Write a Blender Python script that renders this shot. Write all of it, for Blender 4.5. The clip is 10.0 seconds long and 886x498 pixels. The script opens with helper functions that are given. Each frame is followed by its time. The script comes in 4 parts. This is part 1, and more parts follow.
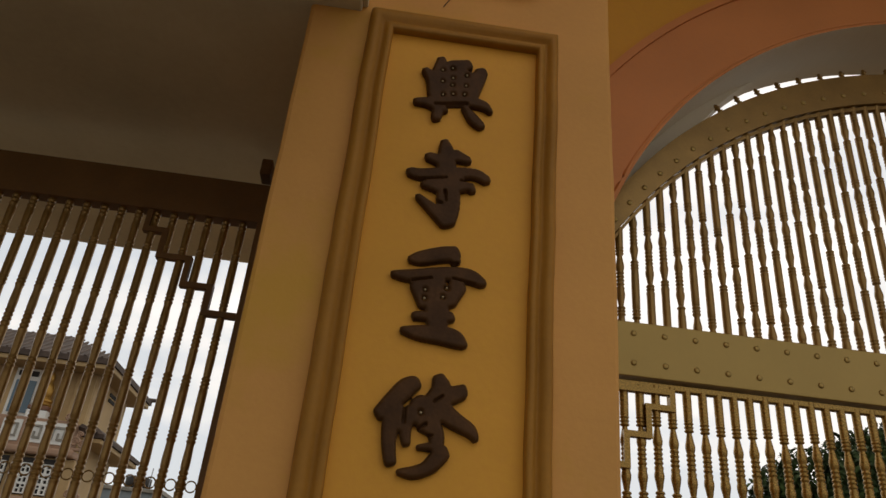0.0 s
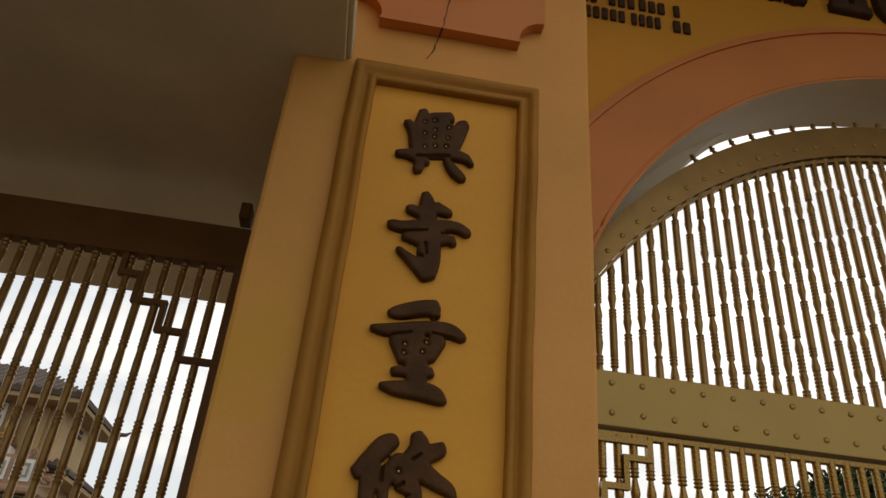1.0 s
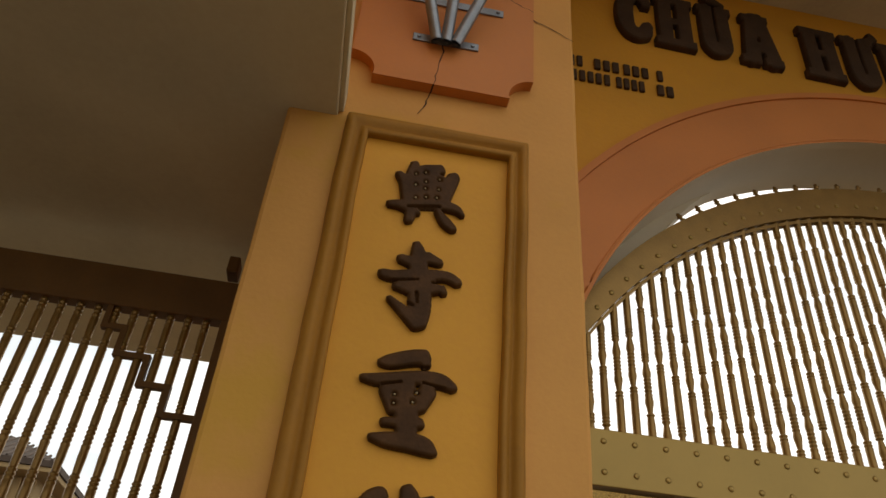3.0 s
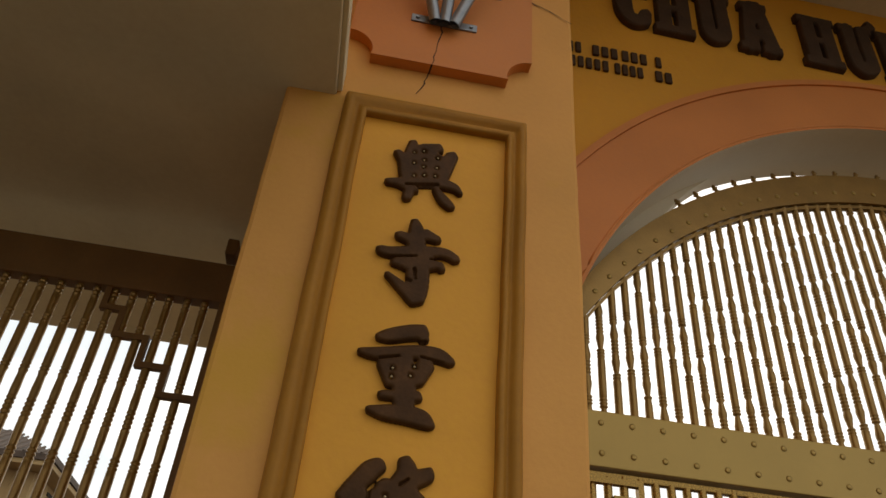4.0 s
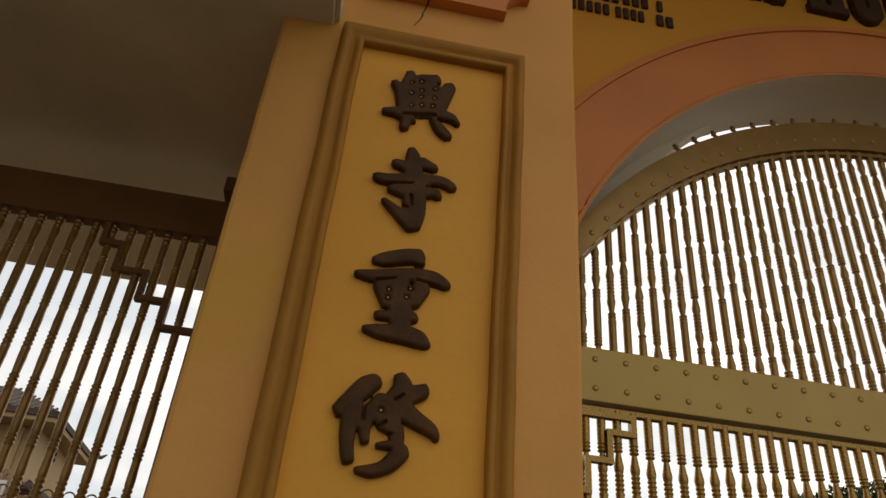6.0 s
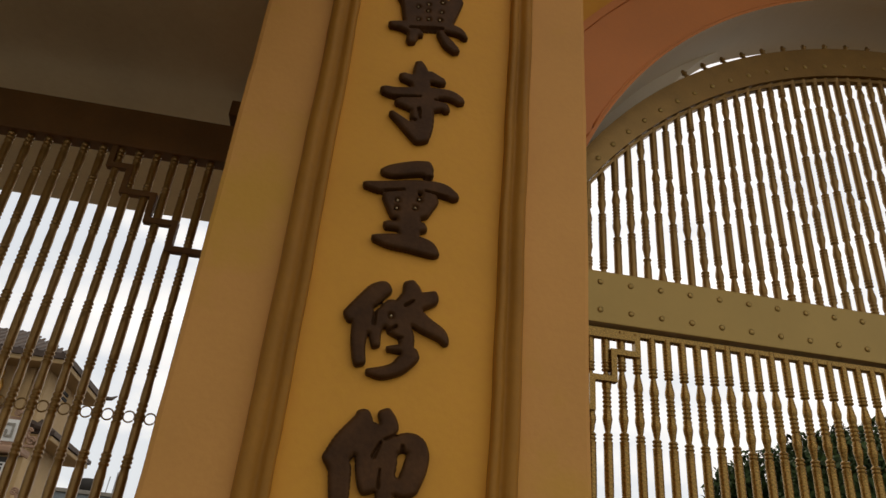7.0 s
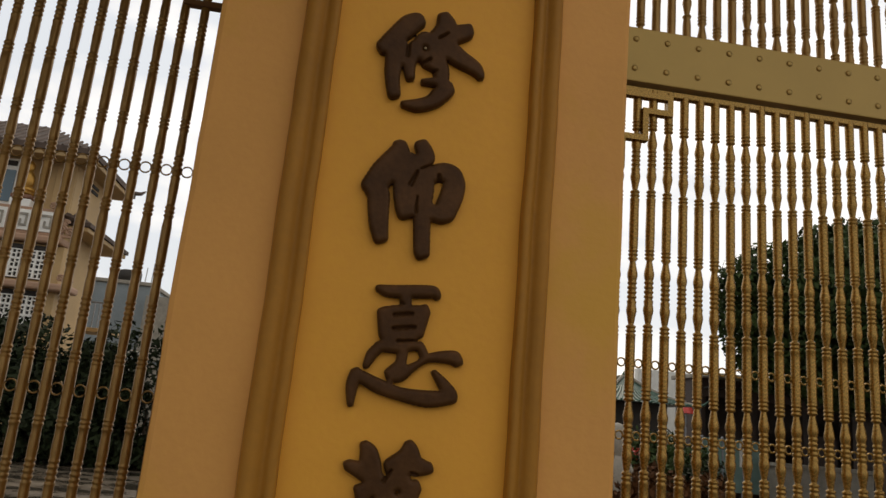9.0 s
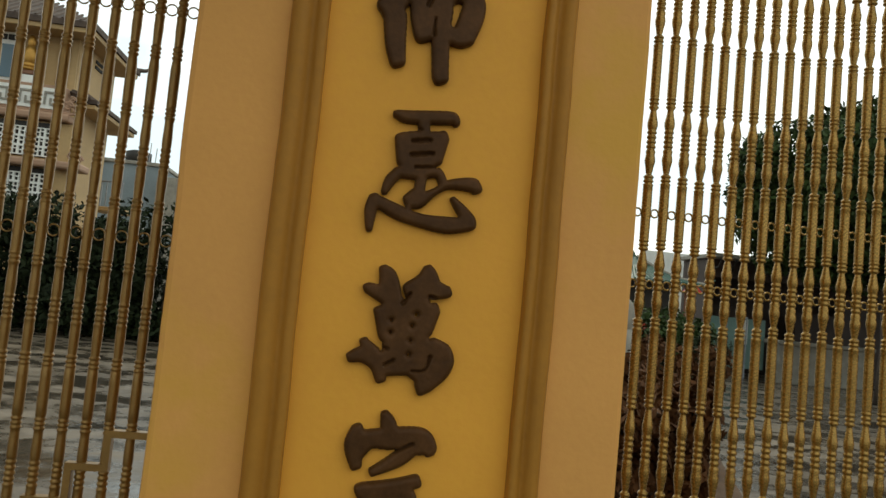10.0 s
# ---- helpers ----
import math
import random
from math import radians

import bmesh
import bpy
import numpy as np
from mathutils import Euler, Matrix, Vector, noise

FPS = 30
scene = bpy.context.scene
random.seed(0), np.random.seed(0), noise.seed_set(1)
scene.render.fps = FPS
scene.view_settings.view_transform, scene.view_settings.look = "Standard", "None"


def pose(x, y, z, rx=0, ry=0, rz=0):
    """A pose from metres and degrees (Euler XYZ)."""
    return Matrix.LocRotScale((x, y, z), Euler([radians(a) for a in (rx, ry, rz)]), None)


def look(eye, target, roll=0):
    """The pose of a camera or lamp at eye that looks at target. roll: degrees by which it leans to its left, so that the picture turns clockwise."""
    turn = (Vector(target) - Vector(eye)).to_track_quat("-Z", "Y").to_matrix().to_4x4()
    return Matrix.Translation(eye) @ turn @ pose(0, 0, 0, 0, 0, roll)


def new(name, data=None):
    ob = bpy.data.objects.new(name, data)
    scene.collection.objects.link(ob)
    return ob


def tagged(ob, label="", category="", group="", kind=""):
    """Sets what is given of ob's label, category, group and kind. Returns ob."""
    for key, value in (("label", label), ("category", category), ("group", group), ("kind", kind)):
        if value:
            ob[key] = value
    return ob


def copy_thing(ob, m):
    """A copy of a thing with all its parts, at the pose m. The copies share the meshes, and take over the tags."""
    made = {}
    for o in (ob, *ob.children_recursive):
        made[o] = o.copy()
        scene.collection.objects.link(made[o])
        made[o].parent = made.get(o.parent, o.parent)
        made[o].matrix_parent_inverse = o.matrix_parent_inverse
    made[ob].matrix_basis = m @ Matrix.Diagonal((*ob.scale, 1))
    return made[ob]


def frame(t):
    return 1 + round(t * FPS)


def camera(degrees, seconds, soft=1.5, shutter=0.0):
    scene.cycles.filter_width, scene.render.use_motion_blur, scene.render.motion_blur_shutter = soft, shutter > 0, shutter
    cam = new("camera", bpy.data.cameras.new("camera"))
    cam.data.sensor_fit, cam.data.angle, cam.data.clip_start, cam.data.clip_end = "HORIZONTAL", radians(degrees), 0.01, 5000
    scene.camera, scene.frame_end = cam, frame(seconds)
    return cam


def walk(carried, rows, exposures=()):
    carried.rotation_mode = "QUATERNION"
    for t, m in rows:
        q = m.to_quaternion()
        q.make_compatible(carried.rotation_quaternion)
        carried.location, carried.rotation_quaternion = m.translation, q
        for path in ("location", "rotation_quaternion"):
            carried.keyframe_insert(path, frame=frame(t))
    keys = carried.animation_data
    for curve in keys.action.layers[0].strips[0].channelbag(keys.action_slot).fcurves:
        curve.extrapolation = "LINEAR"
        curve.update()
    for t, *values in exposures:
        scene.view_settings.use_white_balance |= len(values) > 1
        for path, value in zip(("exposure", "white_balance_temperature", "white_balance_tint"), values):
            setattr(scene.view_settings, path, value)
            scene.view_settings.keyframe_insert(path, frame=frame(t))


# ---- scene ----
cam = camera(62.3, 10.0)
PATH = [
    (0, (0.14, -1.779, 1.793), (0.278, -0.01, 2.715), 5.4),
    (0.5, (0.127, -1.791, 1.837), (0.293, -0.038, 2.786), 5.4),
    (1, (0.124, -1.802, 1.844), (0.311, -0.083, 2.848), 5.3),
    (1.5, (0.116, -1.815, 1.857), (0.308, -0.131, 2.919), 5.3),
    (2, (0.113, -1.812, 1.849), (0.306, -0.175, 2.983), 5.2),
    (3.5, (0.125, -1.743, 1.781), (0.323, -0.127, 2.943), 5.2),
    (4, (0.13, -1.738, 1.756), (0.331, -0.117, 2.91), 5.2),
    (4.5, (0.131, -1.745, 1.726), (0.335, -0.115, 2.867), 5.3),
    (5, (0.135, -1.733, 1.697), (0.343, -0.098, 2.831), 5.3),
    (6.5, (0.161, -1.673, 1.62), (0.384, 0.029, 2.646), 5.4),
    (7, (0.155, -1.653, 1.567), (0.386, 0.089, 2.521), 5.2),
    (7.5, (0.158, -1.629, 1.529), (0.393, 0.171, 2.368), 5.4),
    (8, (0.155, -1.605, 1.491), (0.404, 0.248, 2.199), 5.2),
    (8.5, (0.147, -1.597, 1.464), (0.398, 0.302, 2.04), 5.4),
    (9, (0.14, -1.587, 1.418), (0.393, 0.345, 1.869), 5.2),
    (9.5, (0.14, -1.567, 1.353), (0.401, 0.391, 1.666), 5.3),
    (10, (0.138, -1.544, 1.298), (0.399, 0.434, 1.438), 5.4),
]
EXPOSURE = [(0, -0.2, 7700, 14), (1, -0.05, 7800, 13), (2, 0.18, 8000, 11), (3.5, 0.24, 8000, 11), (4.5, 0.2, 8000, 11), (6.5, -0.1, 7750, 14), (8.5, -0.06, 7700, 15), (9.5, 0.08, 7700, 12), (10, 0.33, 7250, 1)]
walk(cam, [(t, look(eye, target, roll)) for t, eye, target, roll in PATH], EXPOSURE)

# ---- light ----
SUN_UP, SUN_TURN = radians(52), radians(25)
world = bpy.data.worlds.new("sky")
scene.world = world
world.use_nodes = True
wn, wl = world.node_tree.nodes, world.node_tree.links
wn.clear()
w_out = wn.new("ShaderNodeOutputWorld")
w_bg = wn.new("ShaderNodeBackground")
w_sky = wn.new("ShaderNodeTexSky")
w_sky.sky_type, w_sky.sun_disc = "NISHITA", False
w_sky.sun_elevation, w_sky.sun_rotation = SUN_UP, SUN_TURN
w_sky.dust_density, w_sky.air_density = 3.0, 1.0
w_co = wn.new("ShaderNodeTexCoord")
w_map = wn.new("ShaderNodeMapping")
w_map.inputs["Scale"].default_value = (1.0, 1.0, 2.4)
w_cloud = wn.new("ShaderNodeTexNoise")
w_cloud.inputs["Scale"].default_value, w_cloud.inputs["Detail"].default_value = 3.2, 7.0
w_ramp = wn.new("ShaderNodeValToRGB")
w_ramp.color_ramp.elements[0].position, w_ramp.color_ramp.elements[1].position = 0.45, 0.70
w_ramp.color_ramp.elements[0].color = (5.5, 6.5, 7.6, 1)
w_ramp.color_ramp.elements[1].color = (10.6, 10.8, 10.9, 1)
w_mix = wn.new("ShaderNodeMixRGB")
w_mix.inputs["Fac"].default_value = 0.88
wl.new(w_co.outputs["Generated"], w_map.inputs["Vector"])
wl.new(w_map.outputs["Vector"], w_cloud.inputs["Vector"])
wl.new(w_cloud.outputs["Fac"], w_ramp.inputs["Fac"])
wl.new(w_sky.outputs["Color"], w_mix.inputs["Color1"])
wl.new(w_ramp.outputs["Color"], w_mix.inputs["Color2"])
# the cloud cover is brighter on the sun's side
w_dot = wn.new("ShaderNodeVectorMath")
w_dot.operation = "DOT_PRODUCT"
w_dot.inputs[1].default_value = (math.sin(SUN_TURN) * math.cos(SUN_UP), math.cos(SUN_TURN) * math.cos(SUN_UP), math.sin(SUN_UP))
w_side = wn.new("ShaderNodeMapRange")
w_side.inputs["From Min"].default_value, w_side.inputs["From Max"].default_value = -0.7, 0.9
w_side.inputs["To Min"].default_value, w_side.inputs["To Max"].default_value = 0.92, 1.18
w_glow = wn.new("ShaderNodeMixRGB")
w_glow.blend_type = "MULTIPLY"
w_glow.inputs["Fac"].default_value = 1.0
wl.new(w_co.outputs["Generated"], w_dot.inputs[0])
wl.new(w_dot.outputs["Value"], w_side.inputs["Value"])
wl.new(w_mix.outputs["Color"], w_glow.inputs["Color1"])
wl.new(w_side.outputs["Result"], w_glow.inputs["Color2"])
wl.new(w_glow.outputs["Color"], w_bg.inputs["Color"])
w_bg.inputs["Strength"].default_value = 0.119
wl.new(w_bg.outputs["Background"], w_out.inputs["Surface"])
sun = new("sun", bpy.data.lights.new("sun", "SUN"))
sun.data.energy, sun.data.angle, sun.data.color = 0.6, radians(20), (1.0, 0.95, 0.87)
sun.matrix_world = look((math.sin(SUN_TURN) * 20, math.cos(SUN_TURN) * 20, math.tan(SUN_UP) * 20), (0, 0, 0))


# ---- materials ----
def material(name, colour, rough=0.6, metal=0.0, vary=0.12, scale=6.0, bump=0.15, fine=90.0, stain=None, stain_at=0.62, spec=0.5):
    """A painted or natural surface: broad blotches, fine grain, optional stains, relief."""
    m = bpy.data.materials.new(name)
    m.use_nodes = True
    n, l = m.node_tree.nodes, m.node_tree.links
    b = n["Principled BSDF"]
    b.inputs["Metallic"].default_value = metal
    b.inputs["Specular IOR Level"].default_value = spec
    co = n.new("ShaderNodeTexCoord")
    big, small = n.new("ShaderNodeTexNoise"), n.new("ShaderNodeTexNoise")
    for node, s in ((big, scale), (small, fine)):
        node.inputs["Scale"].default_value, node.inputs["Detail"].default_value = s, 6.0
        l.new(co.outputs["Object"], node.inputs["Vector"])
    r = n.new("ShaderNodeValToRGB")
    r.color_ramp.elements[0].position, r.color_ramp.elements[1].position = 0.3, 0.7
    r.color_ramp.elements[0].color = (*[c * (1 - vary) for c in colour], 1)
    r.color_ramp.elements[1].color = (*[min(1, c * (1 + vary)) for c in colour], 1)
    l.new(big.outputs["Fac"], r.inputs["Fac"])
    mix = n.new("ShaderNodeMixRGB")
    mix.blend_type = "OVERLAY"
    mix.inputs["Fac"].default_value = vary
    l.new(r.outputs["Color"], mix.inputs["Color1"])
    l.new(small.outputs["Fac"], mix.inputs["Color2"])
    out = mix.outputs["Color"]
    if stain:
        sn = n.new("ShaderNodeTexNoise")
        sn.inputs["Scale"].default_value, sn.inputs["Detail"].default_value = scale * 0.7, 9.0
        sn.inputs["Roughness"].default_value = 0.65
        sr = n.new("ShaderNodeValToRGB")
        sr.color_ramp.elements[0].position, sr.color_ramp.elements[1].position = stain_at, stain_at + 0.14
        sm = n.new("ShaderNodeMixRGB")
        sm.inputs["Color2"].default_value = (*stain, 1)
        off = n.new("ShaderNodeMapping")
        off.inputs["Location"].default_value = (7.3, 2.1, 4.4)
        l.new(co.outputs["Object"], off.inputs["Vector"])
        l.new(off.outputs["Vector"], sn.inputs["Vector"])
        l.new(sn.outputs["Fac"], sr.inputs["Fac"])
        l.new(sr.outputs["Color"], sm.inputs["Fac"])
        l.new(out, sm.inputs["Color1"])
        out = sm.outputs["Color"]
    l.new(out, b.inputs["Base Color"])
    rr = n.new("ShaderNodeMapRange")
    rr.inputs["To Min"].default_value, rr.inputs["To Max"].default_value = max(0.03, rough - 0.1), min(1.0, rough + 0.1)
    l.new(small.outputs["Fac"], rr.inputs["Value"])
    l.new(rr.outputs["Result"], b.inputs["Roughness"])
    if bump:
        bp = n.new("ShaderNodeBump")
        bp.inputs["Strength"].default_value, bp.inputs["Distance"].default_value = bump, 0.01
        l.new(small.outputs["Fac"], bp.inputs["Height"])
        l.new(bp.outputs["Normal"], b.inputs["Normal"])
    return m


PEACH = material("peach_paint", (0.695, 0.325, 0.084), 0.65, spec=0.3, vary=0.07, scale=2.2, bump=0.08, fine=60, stain=(0.66, 0.335, 0.055), stain_at=0.54)
YELLOW = material("yellow_paint", (0.76, 0.342, 0.042), 0.6, spec=0.3, vary=0.06, scale=2.5, bump=0.08, fine=55)
OLIVE = material("olive_paint", (0.385, 0.163, 0.020), 0.6, spec=0.25, vary=0.12, scale=3.0, bump=0.08, fine=60)
OCHRE = material("ochre_wall", (0.66, 0.29, 0.022), 0.7, vary=0.08, scale=1.6, bump=0.15, fine=50)
REVEAL = material("reveal_plaster", (0.78, 0.69, 0.53), 0.8, vary=0.08, scale=1.4, bump=0.06, fine=40, stain=(0.68, 0.58, 0.43))
# pale tone for the bright specks that light leaves in the drilled pits
GLINT = material("pit_glint", (0.42, 0.30, 0.16), 0.35, metal=0.3, vary=0.2, scale=30, bump=0)
SALMON = material("salmon_paint", (0.61, 0.20, 0.045), 0.6, vary=0.07, scale=2.2, bump=0.08, fine=60)
SOFFIT = material("soffit_paint", (0.68, 0.59, 0.39), 0.8, vary=0.12, scale=1.4, bump=0.06, fine=40, stain=(0.50, 0.42, 0.27))
CARVED = material("carved_wood", (0.078, 0.033, 0.011), 0.42, spec=0.10, vary=0.3, scale=14, bump=0.12, fine=90, stain=(0.10, 0.056, 0.018), stain_at=0.60)
LETTER = material("dark_letters", (0.06, 0.03, 0.014), 0.75, spec=0.25, vary=0.25, scale=10, bump=0.4, fine=130)
BRONZE = material("bronze_paint", (0.29, 0.16, 0.042), 0.36, metal=0.5, vary=0.14, scale=9, bump=0.1, fine=120, stain=(0.2, 0.11, 0.035), stain_at=0.64)
GOLD = material("gold_paint", (0.32, 0.180, 0.042), 0.27, metal=0.62, vary=0.05, scale=9, bump=0.03, fine=120, stain=(0.24, 0.15, 0.05), stain_at=0.66)
STRAP = material("gold_strap", (0.36, 0.225, 0.060), 0.36, metal=0.5, vary=0.05, scale=4, bump=0.03, fine=40, stain=(0.29, 0.18, 0.052), stain_at=0.68)
RAIL = material("dark_bronze_rail", (0.17, 0.08, 0.022), 0.6, spec=0.3, metal=0.0, vary=0.14, scale=5, bump=0.08, fine=90)
STEEL = material("galvanised_steel", (0.27, 0.28, 0.30), 0.42, metal=0.75, vary=0.15, scale=18, bump=0.08, fine=120, stain=(0.24, 0.23, 0.22), stain_at=0.62)
CRACK = material("crack_shadow", (0.07, 0.03, 0.015), 0.9, vary=0.2, scale=30, bump=0)
CONCRETE = material("yard_concrete", (0.140, 0.106, 0.070), 0.55, vary=0.25, scale=0.6, bump=0.4, fine=9)
# dark wet patches, smoother than the dry concrete
cn, cl = CONCRETE.node_tree.nodes, CONCRETE.node_tree.links
c_b = cn["Principled BSDF"]
c_co = cn.new("ShaderNodeTexCoord")
c_map = cn.new("ShaderNodeMapping")
c_map.inputs["Scale"].default_value = (1.5, 2.0, 1.0)
c_n = cn.new("ShaderNodeTexNoise")
c_n.inputs["Scale"].default_value, c_n.inputs["Detail"].default_value, c_n.inputs["Roughness"].default_value = 0.9, 8.0, 0.62
c_r = cn.new("ShaderNodeValToRGB")
c_r.color_ramp.elements[0].position, c_r.color_ramp.elements[1].position = 0.40, 0.58
cl.new(c_co.outputs["Object"], c_map.inputs["Vector"])
cl.new(c_map.outputs["Vector"], c_n.inputs["Vector"])
cl.new(c_n.outputs["Fac"], c_r.inputs["Fac"])
c_mix = cn.new("ShaderNodeMixRGB")
c_mix.inputs["Color2"].default_value = (0.04, 0.032, 0.024, 1)
cl.new(c_b.inputs["Base Color"].links[0].from_socket, c_mix.inputs["Color1"])
cl.new(c_r.outputs["Color"], c_mix.inputs["Fac"])
cl.new(c_mix.outputs["Color"], c_b.inputs["Base Color"])
c_rough = cn.new("ShaderNodeMapRange")
c_rough.inputs["To Min"].default_value, c_rough.inputs["To Max"].default_value = 0.5, 0.1
cl.new(c_r.outputs["Color"], c_rough.inputs["Value"])
cl.new(c_rough.outputs["Result"], c_b.inputs["Roughness"])
HOUSE_WALL = material("house_wall", (0.43, 0.28, 0.125), 0.75, vary=0.12, scale=0.8, bump=0.1, fine=12)
HOUSE_TRIM = material("house_trim", (0.35, 0.205, 0.125), 0.7, vary=0.1, scale=1.2, bump=0.1, fine=15)
ROOF_TILE = material("roof_tile", (0.07, 0.045, 0.032), 0.85, vary=0.35, scale=3.0, bump=0.3, fine=20)
BLUE_GLASS = material("window_glass", (0.07, 0.12, 0.15), 0.12, vary=0.1, scale=1, bump=0)
WHITE = material("white_paint", (0.72, 0.70, 0.64), 0.6, vary=0.1, scale=4, bump=0.1, fine=40)
# near-black: shade painted behind screens and in vents, also plainly dark parts
DARK = material("dark_and_shade", (0.03, 0.025, 0.02), 0.8, vary=0.3, scale=2, bump=0)
BROWN = material("brown_shutter", (0.045, 0.026, 0.017), 0.7, vary=0.25, scale=2, bump=0.1, fine=20)
TEAL = material("teal_panel", (0.16, 0.27, 0.24), 0.55, vary=0.15, scale=2, bump=0.1, fine=20)
GREEN_TILE = material("green_tile", (0.03, 0.085, 0.055), 0.4, vary=0.25, scale=5, bump=0.2, fine=20)
BLUE_GREY = material("blue_grey_wall", (0.20, 0.235, 0.245), 0.75, vary=0.15, scale=0.7, bump=0.1, fine=10)
FOLIAGE = material("foliage", (0.028, 0.046, 0.011), 0.75, spec=0.15, vary=0.45, scale=2.5, bump=0.1, fine=12)
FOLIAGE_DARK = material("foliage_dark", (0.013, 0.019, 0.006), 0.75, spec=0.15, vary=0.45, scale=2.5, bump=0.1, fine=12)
BRONZE_LEAF = material("bronze_leaf", (0.075, 0.032, 0.012), 0.85, spec=0.1, vary=0.45, scale=3, bump=0.1, fine=12)
SOIL = material("dark_soil", (0.10, 0.055, 0.028), 0.9, vary=0.3, scale=4, bump=0.6, fine=25)
BARK = material("bark", (0.09, 0.065, 0.045), 0.9, vary=0.3, scale=6, bump=0.6, fine=30)
RED = material("red_petals", (0.55, 0.04, 0.025), 0.5, vary=0.2, scale=8, bump=0)
GILT = material("gilt", (0.42, 0.22, 0.045), 0.35, metal=0.6, vary=0.15, scale=8, bump=0.1, fine=40)
STONE = material("grey_stone", (0.26, 0.235, 0.19), 0.75, vary=0.2, scale=5, bump=0.3, fine=30)
POT = material("clay_pot", (0.22, 0.10, 0.055), 0.7, vary=0.2, scale=5, bump=0.2, fine=30)


# ---- building helpers ----
def mesh_of(name, bm, mat, smooth=False):
    me = bpy.data.meshes.new(name)
    bm.to_mesh(me)
    bm.free()
    me.materials.append(mat)
    if smooth:
        me.polygons.foreach_set("use_smooth", [True] * len(me.polygons))
    return me


def thing(name, label, category, at=(0, 0, 0), group="", kind=""):
    ob = new(name)
    ob.location = at
    ob.empty_display_size = 0.1
    return tagged(ob, label, category, group, kind)


def solo(name, bm, mat, label="", category="", group="", kind="", smooth=False, at=(0, 0, 0)):
    ob = new(name, mesh_of(name, bm, mat, smooth))
    ob.location = at
    return tagged(ob, label, category, group, kind)


def part(name, bm, mat, parent, label="", smooth=False, at=(0, 0, 0)):
    ob = new(name, mesh_of(name, bm, mat, smooth))
    ob.parent = parent
    ob.location = at
    return tagged(ob, label)


def piece(name, me, parent, at=(0, 0, 0), turn=None):
    ob = new(name, me)
    ob.parent = parent
    ob.location = at
    if turn:
        ob.rotation_euler = turn
    return ob


def box(x0, x1, y0, y1, z0, z1, bevel=0.0, bm=None):
    bm = bm or bmesh.new()
    made = bmesh.ops.create_cube(bm, size=1.0)["verts"]
    bmesh.ops.transform(bm, verts=made, matrix=Matrix.Translation(((x0 + x1) / 2, (y0 + y1) / 2, (z0 + z1) / 2)) @ Matrix.Diagonal((x1 - x0, y1 - y0, z1 - z0, 1)))
    if bevel:
        edges = list({e for v in made for e in v.link_edges})
        bmesh.ops.bevel(bm, geom=edges, offset=bevel, segments=2, profile=0.5, affect="EDGES")
    return bm


def tube(points, radius, segs=8, bm=None, caps=True):
    """A round rod through points; radius may be one number or one for each point."""
    bm = bm or bmesh.new()
    pts = [Vector(p) for p in points]
    rad = radius if isinstance(radius, (list, tuple)) else [radius] * len(pts)
    rings = []
    for i, p in enumerate(pts):
        way = (pts[min(i + 1, len(pts) - 1)] - pts[max(i - 1, 0)]).normalized()
        side = way.cross(Vector((0, 0, 1)) if abs(way.z) < 0.9 else Vector((1, 0, 0))).normalized()
        up = side.cross(way)
        rings.append([bm.verts.new(p + rad[i] * (math.cos(a) * side + math.sin(a) * up)) for a in (2 * math.pi * k / segs for k in range(segs))])
    for a, b in zip(rings, rings[1:]):
        for k in range(segs):
            bm.faces.new((a[k], a[(k + 1) % segs], b[(k + 1) % segs], b[k]))
    if caps:
        bm.faces.new(rings[0][::-1])
        bm.faces.new(rings[-1])
    bmesh.ops.recalc_face_normals(bm, faces=bm.faces)
    return bm


def prism(outline, y0, y1, bm=None):
    """An outline in x and z, pushed through from y0 to y1."""
    bm = bm or bmesh.new()
    a = [bm.verts.new((x, y0, z)) for x, z in outline]
    b = [bm.verts.new((x, y1, z)) for x, z in outline]
    bm.faces.new(a)
    bm.faces.new(b[::-1])
    for k in range(len(a)):
        j = (k + 1) % len(a)
        bm.faces.new((a[k], b[k], b[j], a[j]))
    bmesh.ops.recalc_face_normals(bm, faces=bm.faces)
    return bm


def arc_band(xc, zc, r0, r1, y0, y1, a0=0.0, a1=math.pi, steps=96, bm=None):
    """A solid arch between two radii; angles from +x."""
    bm = bm or bmesh.new()
    rows = []
    for k in range(steps + 1):
        a = a0 + (a1 - a0) * k / steps
        c, s = math.cos(a), math.sin(a)
        rows.append([bm.verts.new((xc + r * c, y, zc + r * s)) for r, y in ((r0, y0), (r1, y0), (r1, y1), (r0, y1))])
    for p, q in zip(rows, rows[1:]):
        for k in range(4):
            bm.faces.new((p[k], p[(k + 1) % 4], q[(k + 1) % 4], q[k]))
    bm.faces.new(rows[0])
    bm.faces.new(rows[-1][::-1])
    bmesh.ops.recalc_face_normals(bm, faces=bm.faces)
    return bm


def flowing(q, steps=5):
    """A smooth run through the points of one stroke."""
    p = [np.array(v) for v in [q[0]] + list(q) + [q[-1]]]
    out = []
    for a, b, c, d in zip(p, p[1:], p[2:], p[3:]):
        for k in range(steps):
            t = k / steps
            out.append(0.5 * (2 * b + (c - a) * t + (2 * a - 5 * b + 4 * c - d) * t ** 2 + (3 * b - a - 3 * c + d) * t ** 3))
    return [tuple(v) for v in out] + [tuple(q[-1])]


NIB_C, NIB_S = math.cos(radians(24)), math.sin(radians(24))


